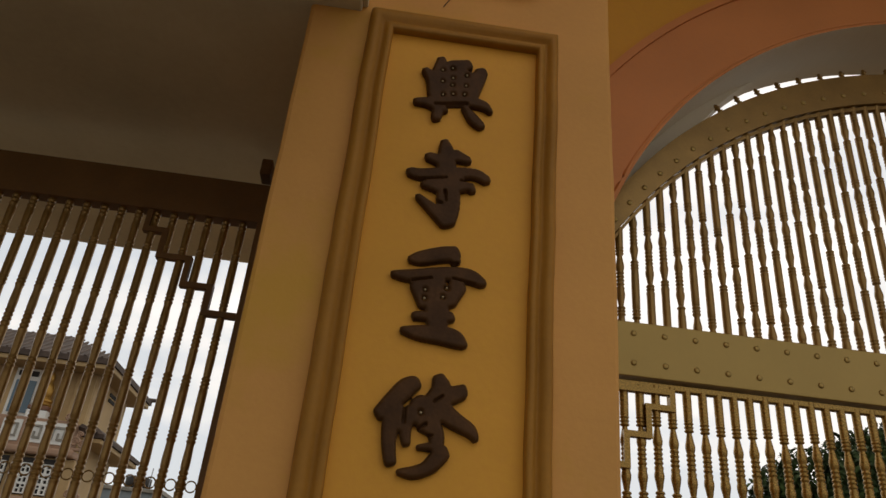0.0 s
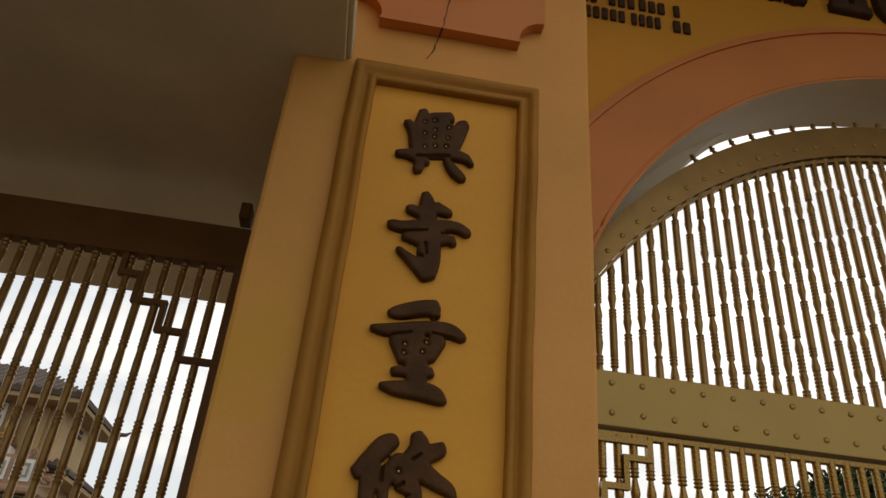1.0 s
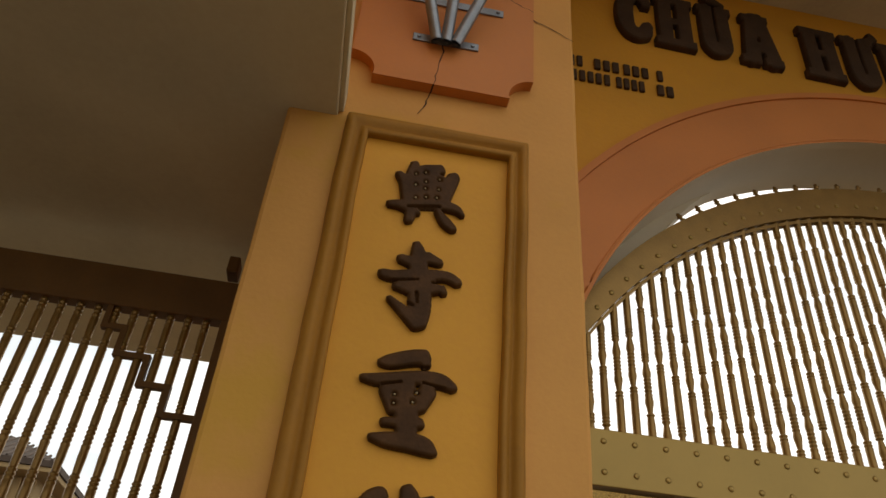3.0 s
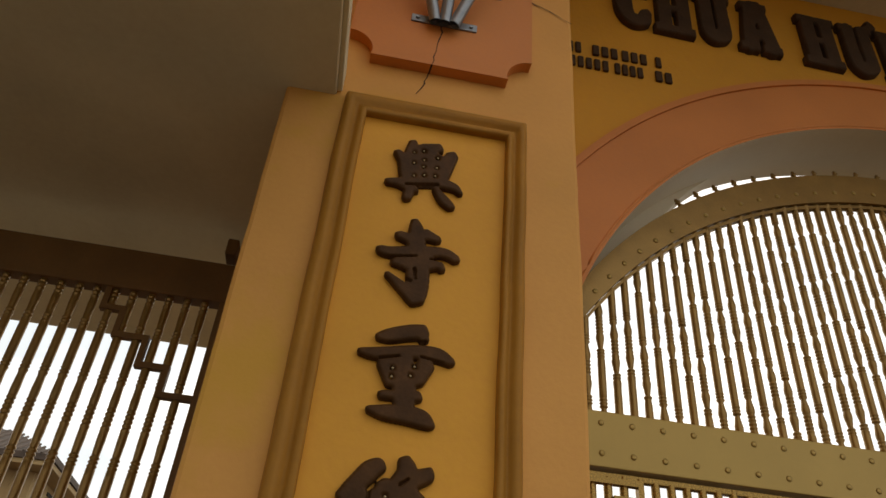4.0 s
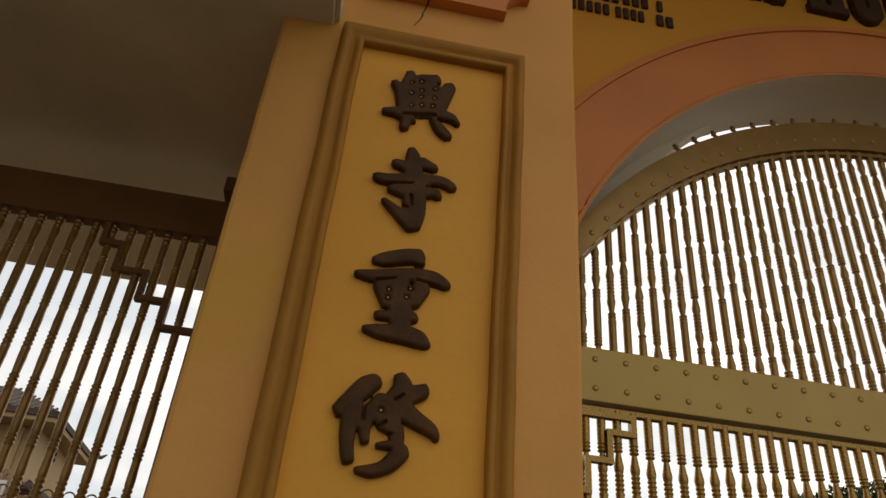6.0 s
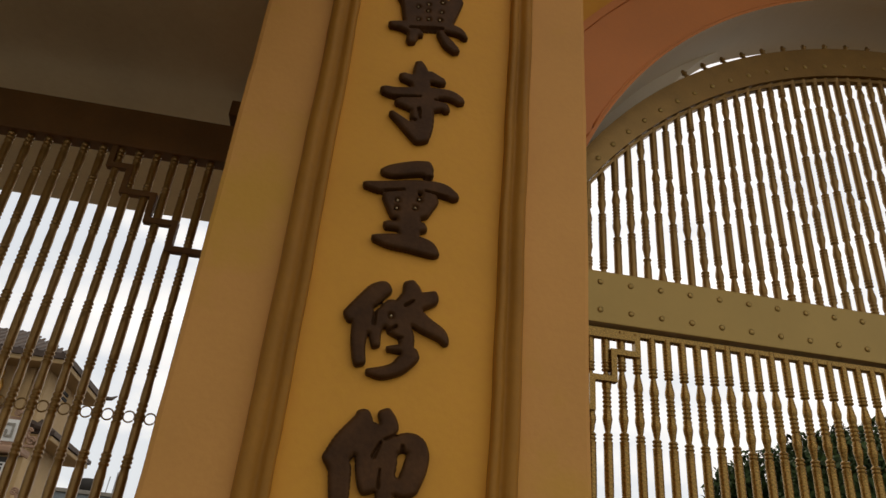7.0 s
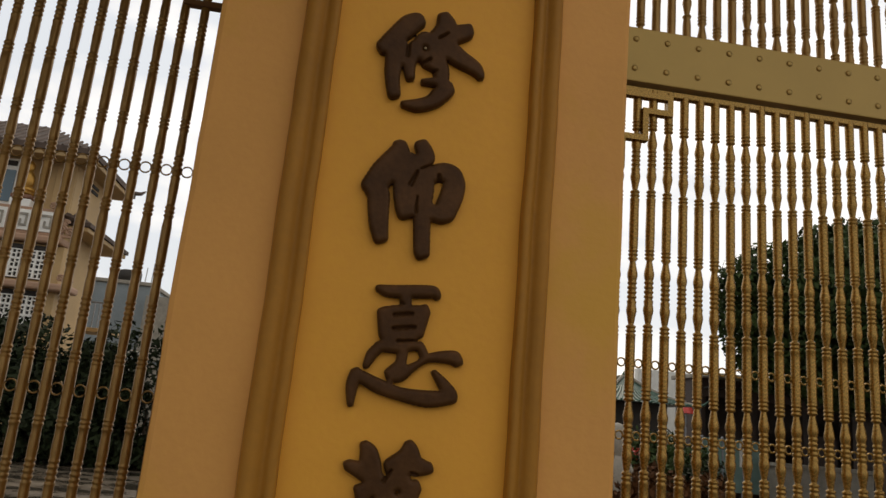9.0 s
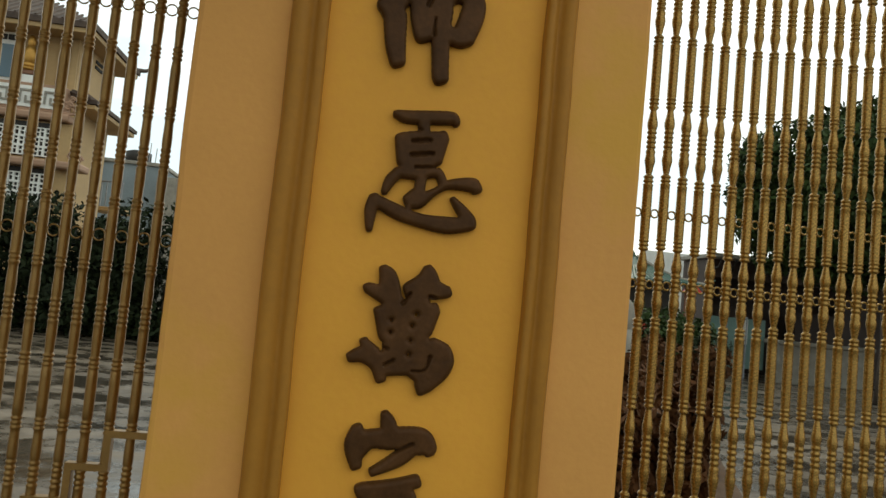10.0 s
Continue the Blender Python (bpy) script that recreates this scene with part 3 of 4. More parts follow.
def lit_edge_fillet(deep, y0, y1, a_from, steps=40):
    """An added fillet for the soffit's lit edge; grows from nothing at a_from to its full depth at the springing."""
    bm, rows = bmesh.new(), []
    for k in range(steps + 1):
        a = a_from + (math.pi - a_from) * k / steps
        r0 = ARB - 0.001 - deep * (1 - math.cos(math.pi * min(1.0, 2.6 * k / steps))) / 2
        rows.append([bm.verts.new((AX + r * math.cos(a), y, AZ + r * math.sin(a))) for r, y in ((r0, y0), (ARB + 0.004, y0), (ARB + 0.004, y1), (r0, y1))])
    for p, q in zip(rows, rows[1:]):
        for k in range(4):
            bm.faces.new((p[k], p[(k + 1) % 4], q[(k + 1) % 4], q[k]))
    bm.faces.new(rows[0])
    bm.faces.new(rows[-1][::-1])
    bmesh.ops.recalc_face_normals(bm, faces=bm.faces)
    return bm


band = thing("trim_arch", "salmon painted arch band with rounded edge mouldings", "trim", kind="structure")
bm, rows = bmesh.new(), []
for k in range(97):
    c, q = math.cos(math.pi * k / 96), math.sin(math.pi * k / 96)
    inner, outer = (AX + (AR0 - 0.004) * c, AZI + (AR0 - 0.004) * q), (AX + AR1 * c, AZ + AR1 * q)
    rows.append([bm.verts.new((x, y, z)) for (x, z), y in ((inner, WY0 - 0.022), (outer, WY0 - 0.022), (outer, WY0 + 0.03), (inner, WY0 + 0.03))])
for p, q in zip(rows, rows[1:]):
    for k in range(4):
        bm.faces.new((p[k], p[(k + 1) % 4], q[(k + 1) % 4], q[k]))
bm.faces.new(rows[0])
bm.faces.new(rows[-1][::-1])
bmesh.ops.recalc_face_normals(bm, faces=bm.faces)
face_band = part("band", bm, SALMON, band)
face_band.data.materials.append(REVEAL)
for p in face_band.data.polygons:
    if math.hypot(p.center.x - AX, p.center.z - AZI) < AR0 + 0.01:
        p.material_index = 1
# added pale strip: imitates the lit soffit edge and covers the sky gap
part("lit_edge", lit_edge_fillet(0.115, 0.93, 1.035, radians(117)), REVEAL, band, "added pale fillet standing in for the soffit's lit edge")
part("outer_lip", arc_band(AX, AZ, AR1 - 0.034, AR1 + 0.002, WY0 - 0.034, WY0 - 0.0205), SALMON, band)
bm = bmesh.new()
r = AR0 + 0.014
tube([(AX + r * math.cos(math.pi * k / 96), WY0 - 0.020, AZI + r * math.sin(math.pi * k / 96)) for k in range(97)], 0.007, 8, bm)
part("edge_bead", bm, SALMON, band, smooth=True)
solo("wall_east", box(XR, XR + 1.0, 0.0, 1.16, 0.0, PTOP, 0.012), PEACH, "square peach painted masonry pillar", "pillar", kind="structure")
solo("wall_west", box(-3.9, -2.9, 0.0, 1.16, 0.0, PTOP, 0.012), PEACH, "square peach painted masonry pillar", "pillar", kind="structure")
solo("ceiling_upper", box(-0.6, XR + 1.4, -1.2, WY0 + 0.2, 5.72, 5.86, 0.006), SOFFIT, "grey plastered soffit above the gate sign", "ceiling", kind="structure")

# sign letters
def letter(boxes, strokes, cuts, x, z, label):
    me = sdf_relief("sign_letter", strokes, [], LETTER, 0.042, cell=0.004, boxes=boxes, cuts=cuts, round_edge=0.005)
    ob = tagged(new("sign_letter", me), label, "letter", group="letters of the gate sign")
    ob.location = (x, WY0, z)
    ob.rotation_euler = (0, radians(1.6), 0)

H_BOX = [(18, 104, 0, 430), (131, 217, 0, 430), (90, 150, 188, 240), (0, 116, 0, 60), (121, 235, 0, 60), (0, 116, 370, 430), (121, 235, 370, 430)]
U_STROKE = [[(56, 400, 38), (56, 118, 40), (74, 66, 46), (103, 46, 46), (134, 66, 46), (150, 118, 40), (150, 400, 38)]]
U_BOX = [(-2, 100, 370, 430), (112, 210, 370, 430)]
A_STROKE = [[(100, 400, 44), (60, 40, 44)], [(134, 400, 46), (190, 40, 46)], [(78, 125, 28), (180, 125, 28)]]
A_BOX = [(30, 200, 372, 430), (-4, 112, 0, 58), (128, 244, 0, 58)]
C_STROKE = [[(176, 322, 30), (158, 378, 38), (112, 388, 42), (68, 345, 46), (52, 268, 48), (52, 160, 48), (68, 86, 46), (112, 44, 42), (156, 56, 42), (176, 120, 32)]]
C_BOX = [(152, 204, 290, 430)]
S = "dark brown raised slab-serif letter on the ochre wall"
letter(C_BOX, C_STROKE, [], 1.246, 5.112, S)
letter(H_BOX, [], [], 1.470, 5.108, S)
letter(U_BOX, U_STROKE + [[(60, 505, 18), (120, 478, 24), (168, 456, 14)]], [], 1.729, 5.104, S)
letter(A_BOX, A_STROKE, [[(117, 196, 8), (118, 232, 5)]], 1.968, 5.098, S)
letter(H_BOX, [], [], 2.350, 5.086, S)
letter(U_BOX, U_STROKE + [[(186, 425, 26), (222, 452, 30), (214, 490, 18)]], [], 2.612, 5.078, S)
letter([(14, 90, 0, 430), (156, 232, 0, 430), (0, 110, 370, 430), (136, 246, 370, 430), (0, 106, 0, 60)], [[(50, 395, 32), (196, 40, 34)]], [], 2.846, 5.072, S)

def word_bar(x0, x1, z0, z1):
    solo("word_bar", box(x0, x1, WY0 - 0.016, WY0, z0, z1, 0.006), LETTER, "small dark raised letter on the ochre wall", "lettering", group="small lines of lettering")

for z, words in ((4.862, ((0.975, 2, 0.044), (1.112, 3, 0.050), (1.272, 3, 0.050), (1.456, 1, 0.044))), (4.752, ((0.985, 5, 0.044), (1.226, 4, 0.041), (1.446, 2, 0.052)))):
    for x0, n, pitch in words:
        for k in range(n):
            word_bar(x0 + pitch * k, x0 + pitch * k + pitch * 0.72, z - 0.038, z + 0.038)

# ---- gates ----
def spindle_radius(z, z0, period, scale=1.0, depth=1.0, waist=1.0, collar=0.117):
    p = (z - z0 + period / 2) % period - period / 2
    d = abs(p) * 0.5 / period
    if d < 0.042:
        r = 0.0126 + 0.0042 * abs(math.cos(math.pi * d / 0.017))
    elif d < collar:
        t = (d - 0.042) / (collar - 0.042)
        r = 0.0145 + 0.0034 * math.sin(math.pi * min(1, t * 1.7)) if t < 0.59 else 0.0145 - 0.0042 * ((t - 0.59) / 0.41) ** 1.3
        r = 0.0150 + waist * (r - 0.0150)
    elif d < collar + 0.0426:
        r = 0.0128 + 0.0048 * abs(math.sin(math.pi * (d - collar) / 0.0142))
    else:
        r = 0.0160 + 0.0006 * math.cos((d - 0.25) / 0.092 * 1.5)
    return (0.0150 + depth * (r - 0.0150)) * scale


def spindle_mesh(z_from, z_to, z0, period, mat, scale=1.0, segs=10, depth=1.0, waist=1.0, collar=0.117, knee=0.0):
    rows, z = [], z_from
    while z < z_to - 1e-4:
        rows.append(z)
        d = abs((z - z0 + period / 2) % period - period / 2) * 0.5 / period
        z += 0.0034 if (d < 0.045 or collar - 0.004 < d < collar + 0.045) else (0.011 if d < collar else 0.03)
    rows.append(z_to)
    verts, faces = [], []
    for z in rows:
        r = spindle_radius(z, z0, period, scale, depth, waist, collar)
        up = z if z > knee else knee - (knee - z) / 0.845
        verts += [(r * math.cos(2 * math.pi * (k + 0.5) / segs), r * math.sin(2 * math.pi * (k + 0.5) / segs), max(up, z_from)) for k in range(segs)]
    for i in range(len(rows) - 1):
        for k in range(segs):
            j = (k + 1) % segs
            faces.append((i * segs + k, i * segs + j, (i + 1) * segs + j, (i + 1) * segs + k))
    me = bpy.data.meshes.new("spindle")
    me.from_pydata(verts, [], faces)
    me.materials.append(mat)
    me.polygons.foreach_set("use_smooth", [True] * len(faces))
    return me


def ring_mesh(r, wire, mat):
    bm = bmesh.new()
    pts = [(r * math.cos(2 * math.pi * k / 16), 0, r * math.sin(2 * math.pi * k / 16)) for k in range(17)]
    tube(pts, wire, 6, bm, caps=False)
    return mesh_of("ring", bm, mat, True)


def fret_strip(segments, thick, depth, y):
    """One bent bar with square corners along joined segments (xa, za, xb, zb)."""
    pts = [segments[0][:2]] + [s[2:] for s in segments]
    bm, rows = bmesh.new(), []
    for k, (x, z) in enumerate(pts):
        (ax, az), (bx, bz) = pts[max(k - 1, 0)], pts[min(k + 1, len(pts) - 1)]
        d0, d1 = Vector((x - ax, z - az)), Vector((bx - x, bz - z))
        d0 = (d0 if d0.length else d1).normalized()
        d1 = (d1 if d1.length else d0).normalized()
        n = Vector((-d0.y, d0.x)) + (Vector((-d1.y, d1.x)) if (d1 - d0).length > 0.1 else Vector((0, 0)))
        n *= thick / 2
        rows.append([bm.verts.new((x + s * n.x, y + t * depth / 2, z + s * n.y)) for s, t in ((1, -1), (-1, -1), (-1, 1), (1, 1))])
    for p, q in zip(rows, rows[1:]):
        for k in range(4):
            bm.faces.new((p[k], p[(k + 1) % 4], q[(k + 1) % 4], q[k]))
    bm.faces.new(rows[0])
    bm.faces.new(rows[-1][::-1])
    bmesh.ops.recalc_face_normals(bm, faces=bm.faces)
    return bm


# side gate
GL = 0.897
side_gate = thing("side_gate", "tall bronze metal side gate of turned spindles with stepped fretwork", "gate", (0, GL, 0))
part("top_rail", box(-2.86, -0.26, -0.03, 0.04, 3.185, 3.362, 0.004), RAIL, side_gate)
part("bottom_rail", box(-2.86, -0.26, -0.03, 0.04, 0.10, 0.385, 0.004), RAIL, side_gate)
part("stile", box(-0.409, -0.26, -0.029, 0.041, 0.385, 3.185, 0.004), RAIL, side_gate)
part("stile", box(-2.86, -2.70, -0.029, 0.041, 0.385, 3.185, 0.004), RAIL, side_gate)
left_bar = spindle_mesh(0.385, 3.185, 1.155, 0.505, BRONZE, 0.98, depth=0.95, waist=0.3, collar=0.131)
left_ring = ring_mesh(0.0185, 0.0028, BRONZE)
LX0, LP = -0.467, 0.0684
for k in range(33):
    piece("spindle", left_bar, side_gate, (LX0 - LP * k, 0, 0))
    for z in (2.156, 1.404):
        piece("ring", left_ring, side_gate, (LX0 + LP / 2 - LP * k, 0, z))
fret = [(-0.83, 3.185, -0.83, 3.10), (-0.83, 3.10, -0.752, 3.10), (-0.752, 3.10, -0.752, 2.992), (-0.752, 2.992, -0.636, 2.992), (-0.636, 2.992, -0.636, 2.885),
        (-0.636, 2.885, -0.530, 2.885), (-0.530, 2.885, -0.530, 2.780), (-0.530, 2.780, -0.405, 2.780)]
part("fretwork", fret_strip(fret, 0.022, 0.03, -0.006), RAIL, side_gate)
part("fretwork", fret_strip([(a, 3.57 - b, c, 3.57 - d) for a, b, c, d in fret], 0.022, 0.03, -0.006), BRONZE, side_gate)
part("hinge", box(-0.440, -0.395, -0.06, 0.03, 3.395, 3.47, 0.006), RAIL, side_gate)

# main gate leaf
GR = 0.875
GX = 2.94
leaf = thing("main_gate", "golden bronze arched metal gate of turned spindles and riveted straps", "gate", (0, GR, 0))
rivet_bm = bmesh.new()
bmesh.ops.create_uvsphere(rivet_bm, u_segments=10, v_segments=6, radius=0.0125, matrix=Matrix.Diagonal((1, 0.42, 1, 1)))
rivet = mesh_of("rivet", rivet_bm, STRAP, True)
part("strap", box(0.93, 2.925, -0.030, 0.03, 2.722, 2.948, 0.004), STRAP, leaf, "wide riveted strap")
part("under_rail", box(0.93, 2.925, -0.012, 0.018, 2.688, 2.712, 0.003), GOLD, leaf)
for k in range(15):
    piece("rivet", rivet, leaf, (1.129 + 0.1268 * k, -0.031, 2.898))
    piece("rivet", rivet, leaf, (1.126 + 0.1268 * k, -0.031, 2.776))


def arch_z(x, zc, r):
    return zc + math.sqrt(max(r * r - (x - GX) ** 2, 0.0))


def arch_strip(low, high, y0, y1, x0=0.90, x1=2.925, n=64):
    """A rail between two arcs, each a function of x."""
    bm = bmesh.new()
    rows = [[bm.verts.new((x, y, h(x))) for h, y in ((low, y0), (high, y0), (high, y1), (low, y1))] for x in (x0 + (x1 - x0) * k / n for k in range(n + 1))]
    for p, q in zip(rows, rows[1:]):
        for k in range(4):
            bm.faces.new((p[k], p[(k + 1) % 4], q[(k + 1) % 4], q[k]))
    bm.faces.new(rows[0])
    bm.faces.new(rows[-1][::-1])
    bmesh.ops.recalc_face_normals(bm, faces=bm.faces)
    return bm


inner_z, outer_z = (lambda x: arch_z(x, 2.08, 2.262)), (lambda x: arch_z(x, 2.26, 2.264))
part("arch_rail", arch_strip(inner_z, outer_z, -0.030, 0.03), BRONZE, leaf, "riveted arched top rail")
part("arch_lip", arch_strip(lambda x: inner_z(x) - 0.026, lambda x: inner_z(x) - 0.006, -0.014, 0.016), BRONZE, leaf)
x = 0.95
while x < 2.9:
    piece("rivet", rivet, leaf, (x, -0.031, inner_z(x) + 0.062))
    x += 0.118 * (2.262 ** 2 - (x - GX) ** 2) ** 0.5 / 2.262
# small finials along the arch
fin_bm = bmesh.new()
tube([(0, 0, h) for h in (0, 0.006, 0.013, 0.019, 0.027, 0.035, 0.042, 0.050, 0.058)], [0.008, 0.009, 0.015, 0.009, 0.009, 0.016, 0.009, 0.010, 0.003], 8, fin_bm)
finial = mesh_of("finial", fin_bm, BRONZE, True)
x = 1.62
while x < 2.92:
    slope = (GX - x) / (2.264 ** 2 - (x - GX) ** 2) ** 0.5
    piece("finial", finial, leaf, (x, 0, outer_z(x) - 0.002), (0, -math.atan(slope), 0))
    x += 0.128 / math.hypot(1, slope)
low_bar = spindle_mesh(0.31, 2.70, 1.422, 0.50, GOLD, depth=1.2, knee=1.285)
phase = random.Random(12)
right_ring = ring_mesh(0.0140, 0.0034, GOLD)
xs = [0.966 + 0.0628 * k for k in range(31)]
for k, x in enumerate(xs):
    piece("spindle", low_bar, leaf, (x, 0, phase.uniform(-0.009, 0.009)))
    if k:
        for z in (1.668, 1.420):
            piece("ring", right_ring, leaf, ((x + xs[k - 1]) / 2, 0, z))
    xu = 0.965 + 0.0637 * k
    top = inner_z(xu)
    if top > 3.0 and xu < 2.88:
        piece("spindle", spindle_mesh(2.948, top, 2.95 + phase.uniform(0, 0.5), 0.50, BRONZE, depth=1.1), leaf, (xu, 0, 0))
part("bottom_rail", box(0.93, 2.925, -0.03, 0.03, 0.08, 0.34, 0.004), STRAP, leaf)
part("stile", box(0.84, 0.93, -0.03, 0.03, 0.08, 3.0, 0.004), STRAP, leaf)
part("stile", box(2.875, 2.925, -0.028, 0.028, 0.34, 4.33, 0.004), GOLD, leaf)
rf = [(1.05, 2.676, 1.275, 2.676), (1.275, 2.676, 1.275, 2.612), (1.275, 2.612, 1.178, 2.612), (1.178, 2.612, 1.178, 2.502), (1.178, 2.502, 1.090, 2.502), (1.090, 2.502, 1.090, 2.385), (1.09, 2.385, 0.98, 2.385)]
part("fretwork", fret_strip(rf, 0.022, 0.03, -0.012), GOLD, leaf)
copy_thing(leaf, Matrix.Translation((2 * AX, GR, 0)) @ Matrix.Diagonal((-1, 1, 1, 1)))


# ---- behind the gates ----
def leaf_mass(name, blobs, count, size, mat, seed, parent=None, label=""):
    """Many small leaves scattered through some round masses (x, y, z, radius)."""
    rnd = np.random.RandomState(seed)
    weight = np.array([b[3] ** 2 for b in blobs], float)
    pick = rnd.choice(len(blobs), count, p=weight / weight.sum())
    d = rnd.normal(size=(count, 3))
    d /= np.linalg.norm(d, axis=1)[:, None]
    bl = np.array(blobs, float)[pick]
    c = bl[:, :3] + d * (bl[:, 3] * rnd.uniform(0.55, 1.08, count) ** 0.7)[:, None]
    u = rnd.normal(size=(count, 3))
    u /= np.linalg.norm(u, axis=1)[:, None]
    v = np.cross(u, d + 0.4 * rnd.normal(size=(count, 3)))
    v /= np.linalg.norm(v, axis=1)[:, None]
    s = size * rnd.uniform(0.6, 1.3, count)[:, None]
    quad = np.stack([c - u * s, c + v * s * 0.45, c + u * s, c - v * s * 0.45], 1)
    me = bpy.data.meshes.new(name)
    me.from_pydata(quad.reshape(-1, 3).tolist(), [], np.arange(count * 4).reshape(-1, 4).tolist())
    me.materials.append(mat)
    ob = new(name, me)
    ob.parent = parent
    return tagged(ob, label)


def tree(at, height, spread, seed, leaves, label):
    rnd = random.Random(seed)
    t = thing("tree", label, "tree", at)
    bm = tube([(0, 0, 0), (0.05, 0, height * 0.25), (0.0, 0.06, height * 0.5), (0.05, 0, height * 0.8)], [0.2, 0.16, 0.12, 0.05], 10)
    part("trunk", bm, BARK, t, smooth=True)
    blobs = []
    for k in range(9):
        a, z = rnd.uniform(0, 6.28), height * rnd.uniform(0.5, 0.62)
        r = spread * rnd.uniform(0.45, 0.8)
        end = (r * math.cos(a), r * math.sin(a), z + height * rnd.uniform(0.2, 0.3))
        part("limb", tube([(0.02, 0.02, z * 0.8), (end[0] * 0.5, end[1] * 0.5, z), end], [0.07, 0.05, 0.02], 7), BARK, t, smooth=True)
        blobs.append((*end, spread * rnd.uniform(0.34, 0.46)))
    for k in range(16):
        a, r = rnd.uniform(0, 6.28), spread * math.sqrt(rnd.uniform(0, 0.75))
        z = height * rnd.uniform(0.72, 0.98) * (1 - 0.25 * (r / spread) ** 2)
        blobs.append((r * math.cos(a), r * math.sin(a), z, spread * rnd.uniform(0.25, 0.45)))
    blobs += [(-3.1, 0, 4.75, 0.62), (-2.4, 0.2, 5.1, 0.7), (-1.5, -0.2, 5.4, 0.75), (-0.5, 0, 5.7, 0.8), (0.6, 0, 5.9, 0.9), (1.6, 0, 6.0, 0.9), (-3.15, 0, 3.9, 0.55), (-2.9, 0.2, 3.4, 0.5), (-2.6, 0.1, 2.95, 0.45), (-1.7, 0.1, 2.9, 0.5), (-2.0, 0.2, 3.4, 0.6), (-0.8, 0, 3.3, 0.7), (0.4, -0.3, 3.3, 0.75), (1.5, 0, 3.3, 0.8), (-2.2, 0, 4.2, 0.8), (-1.2, 0, 4.6, 0.8)]
    # extra crown, mostly out of view, added to shade the yard and shed front
    for k in range(16):
        blobs.append((rnd.uniform(1.0, 6.0), rnd.uniform(-1.0, 4.2), rnd.uniform(3.7, 5.4), rnd.uniform(0.95, 1.3)))
    for k in range(8):
        blobs.append((rnd.uniform(-2.0, 1.5), rnd.uniform(1.5, 4.0), rnd.uniform(3.9, 5.2), rnd.uniform(0.8, 1.1)))
    leaf_mass("crown", blobs, leaves, 0.09, FOLIAGE, seed, t)
    return t


tree((11.6, 12.6, 0), 5.0, 3.1, 5, 190000, "dense dark green broadleaf tree behind the gate")


# house with tiled roofs, left of the yard
HX, HY = -6.72, 17.0
house = thing("house", "cream storeyed house with tiled eaves and breeze-block screens", "house")
part("wall", box(-16, HX, HY, 19.7, 0, 6.9, 0.02), HOUSE_WALL, house)


def hip_roof(x0, x1, y0, y1, z, rise, mat, thick=0.14):
    bm = bmesh.new()
    w = min(x1 - x0, y1 - y0) / 2
    ring = [bm.verts.new(p) for p in ((x0, y0, z), (x1, y0, z), (x1, y1, z), (x0, y1, z))]
    low = [bm.verts.new(p) for p in ((x0, y0, z - thick), (x1, y0, z - thick), (x1, y1, z - thick), (x0, y1, z - thick))]
    ra, rb = bm.verts.new((x0 + w, y0 + w, z + rise)), bm.verts.new((x1 - w, y0 + w if (y1 - y0) <= (x1 - x0) else y1 - w, z + rise))
    bm.faces.new((ring[0], ring[1], rb, ra))
    bm.faces.new((ring[1], ring[2], rb))
    bm.faces.new((ring[2], ring[3], ra, rb))
    bm.faces.new((ring[3], ring[0], ra))
    for k in range(4):
        bm.faces.new((ring[k], ring[(k + 1) % 4], low[(k + 1) % 4], low[k]))
    bm.faces.new(low)
    bmesh.ops.recalc_face_normals(bm, faces=bm.faces)
    return bm


part("roof", hip_roof(-16.6, -6.2, 16.3, 20.2, 7.02, 1.05, ROOF_TILE), ROOF_TILE, house, "dark weathered tile roof")
part("fascia", box(-16.55, -6.25, 16.35, 20.15, 6.76, 6.88, 0.02), HOUSE_WALL, house)
tile = mesh_of("tile_rib", tube([(0, 0, 0), (0, 1.9, 1.02)], 0.032, 6), ROOF_TILE)
for k in range(26):
    piece("tile_rib", tile, house, (-8.0 - 0.2 * k, 16.31, 7.03))
short = [mesh_of("tile_rib", tube([(0, 0, 0), (0, 0.21 * j, 0.112 * j)], 0.032, 6), ROOF_TILE) for j in range(1, 9)]
for j in range(8):
    piece("tile_rib", short[j], house, (-6.35 - 0.2 * j, 16.31, 7.03))
part("ridge_end", tube([(-6.26, 20.1, 7.02), (-6.1, 20.3, 7.08), (-6.0, 20.42, 7.2)], [0.07, 0.06, 0.02], 6), ROOF_TILE, house)
# skirt roof along the side wall
part("roof", hip_roof(-7.6, -6.15, 16.9, 20.4, 5.32, 0.45, ROOF_TILE, 0.1), ROOF_TILE, house, "dark weathered tile skirt roof")
part("fascia", box(-7.5, -6.2, 16.95, 20.35, 5.1, 5.21, 0.02), HOUSE_WALL, house)
part("ridge_end", tube([(-6.7, 16.85, 5.42), (-6.55, 16.75, 5.36), (-6.3, 16.85, 5.34)], [0.09, 0.08, 0.04], 6), ROOF_TILE, house)
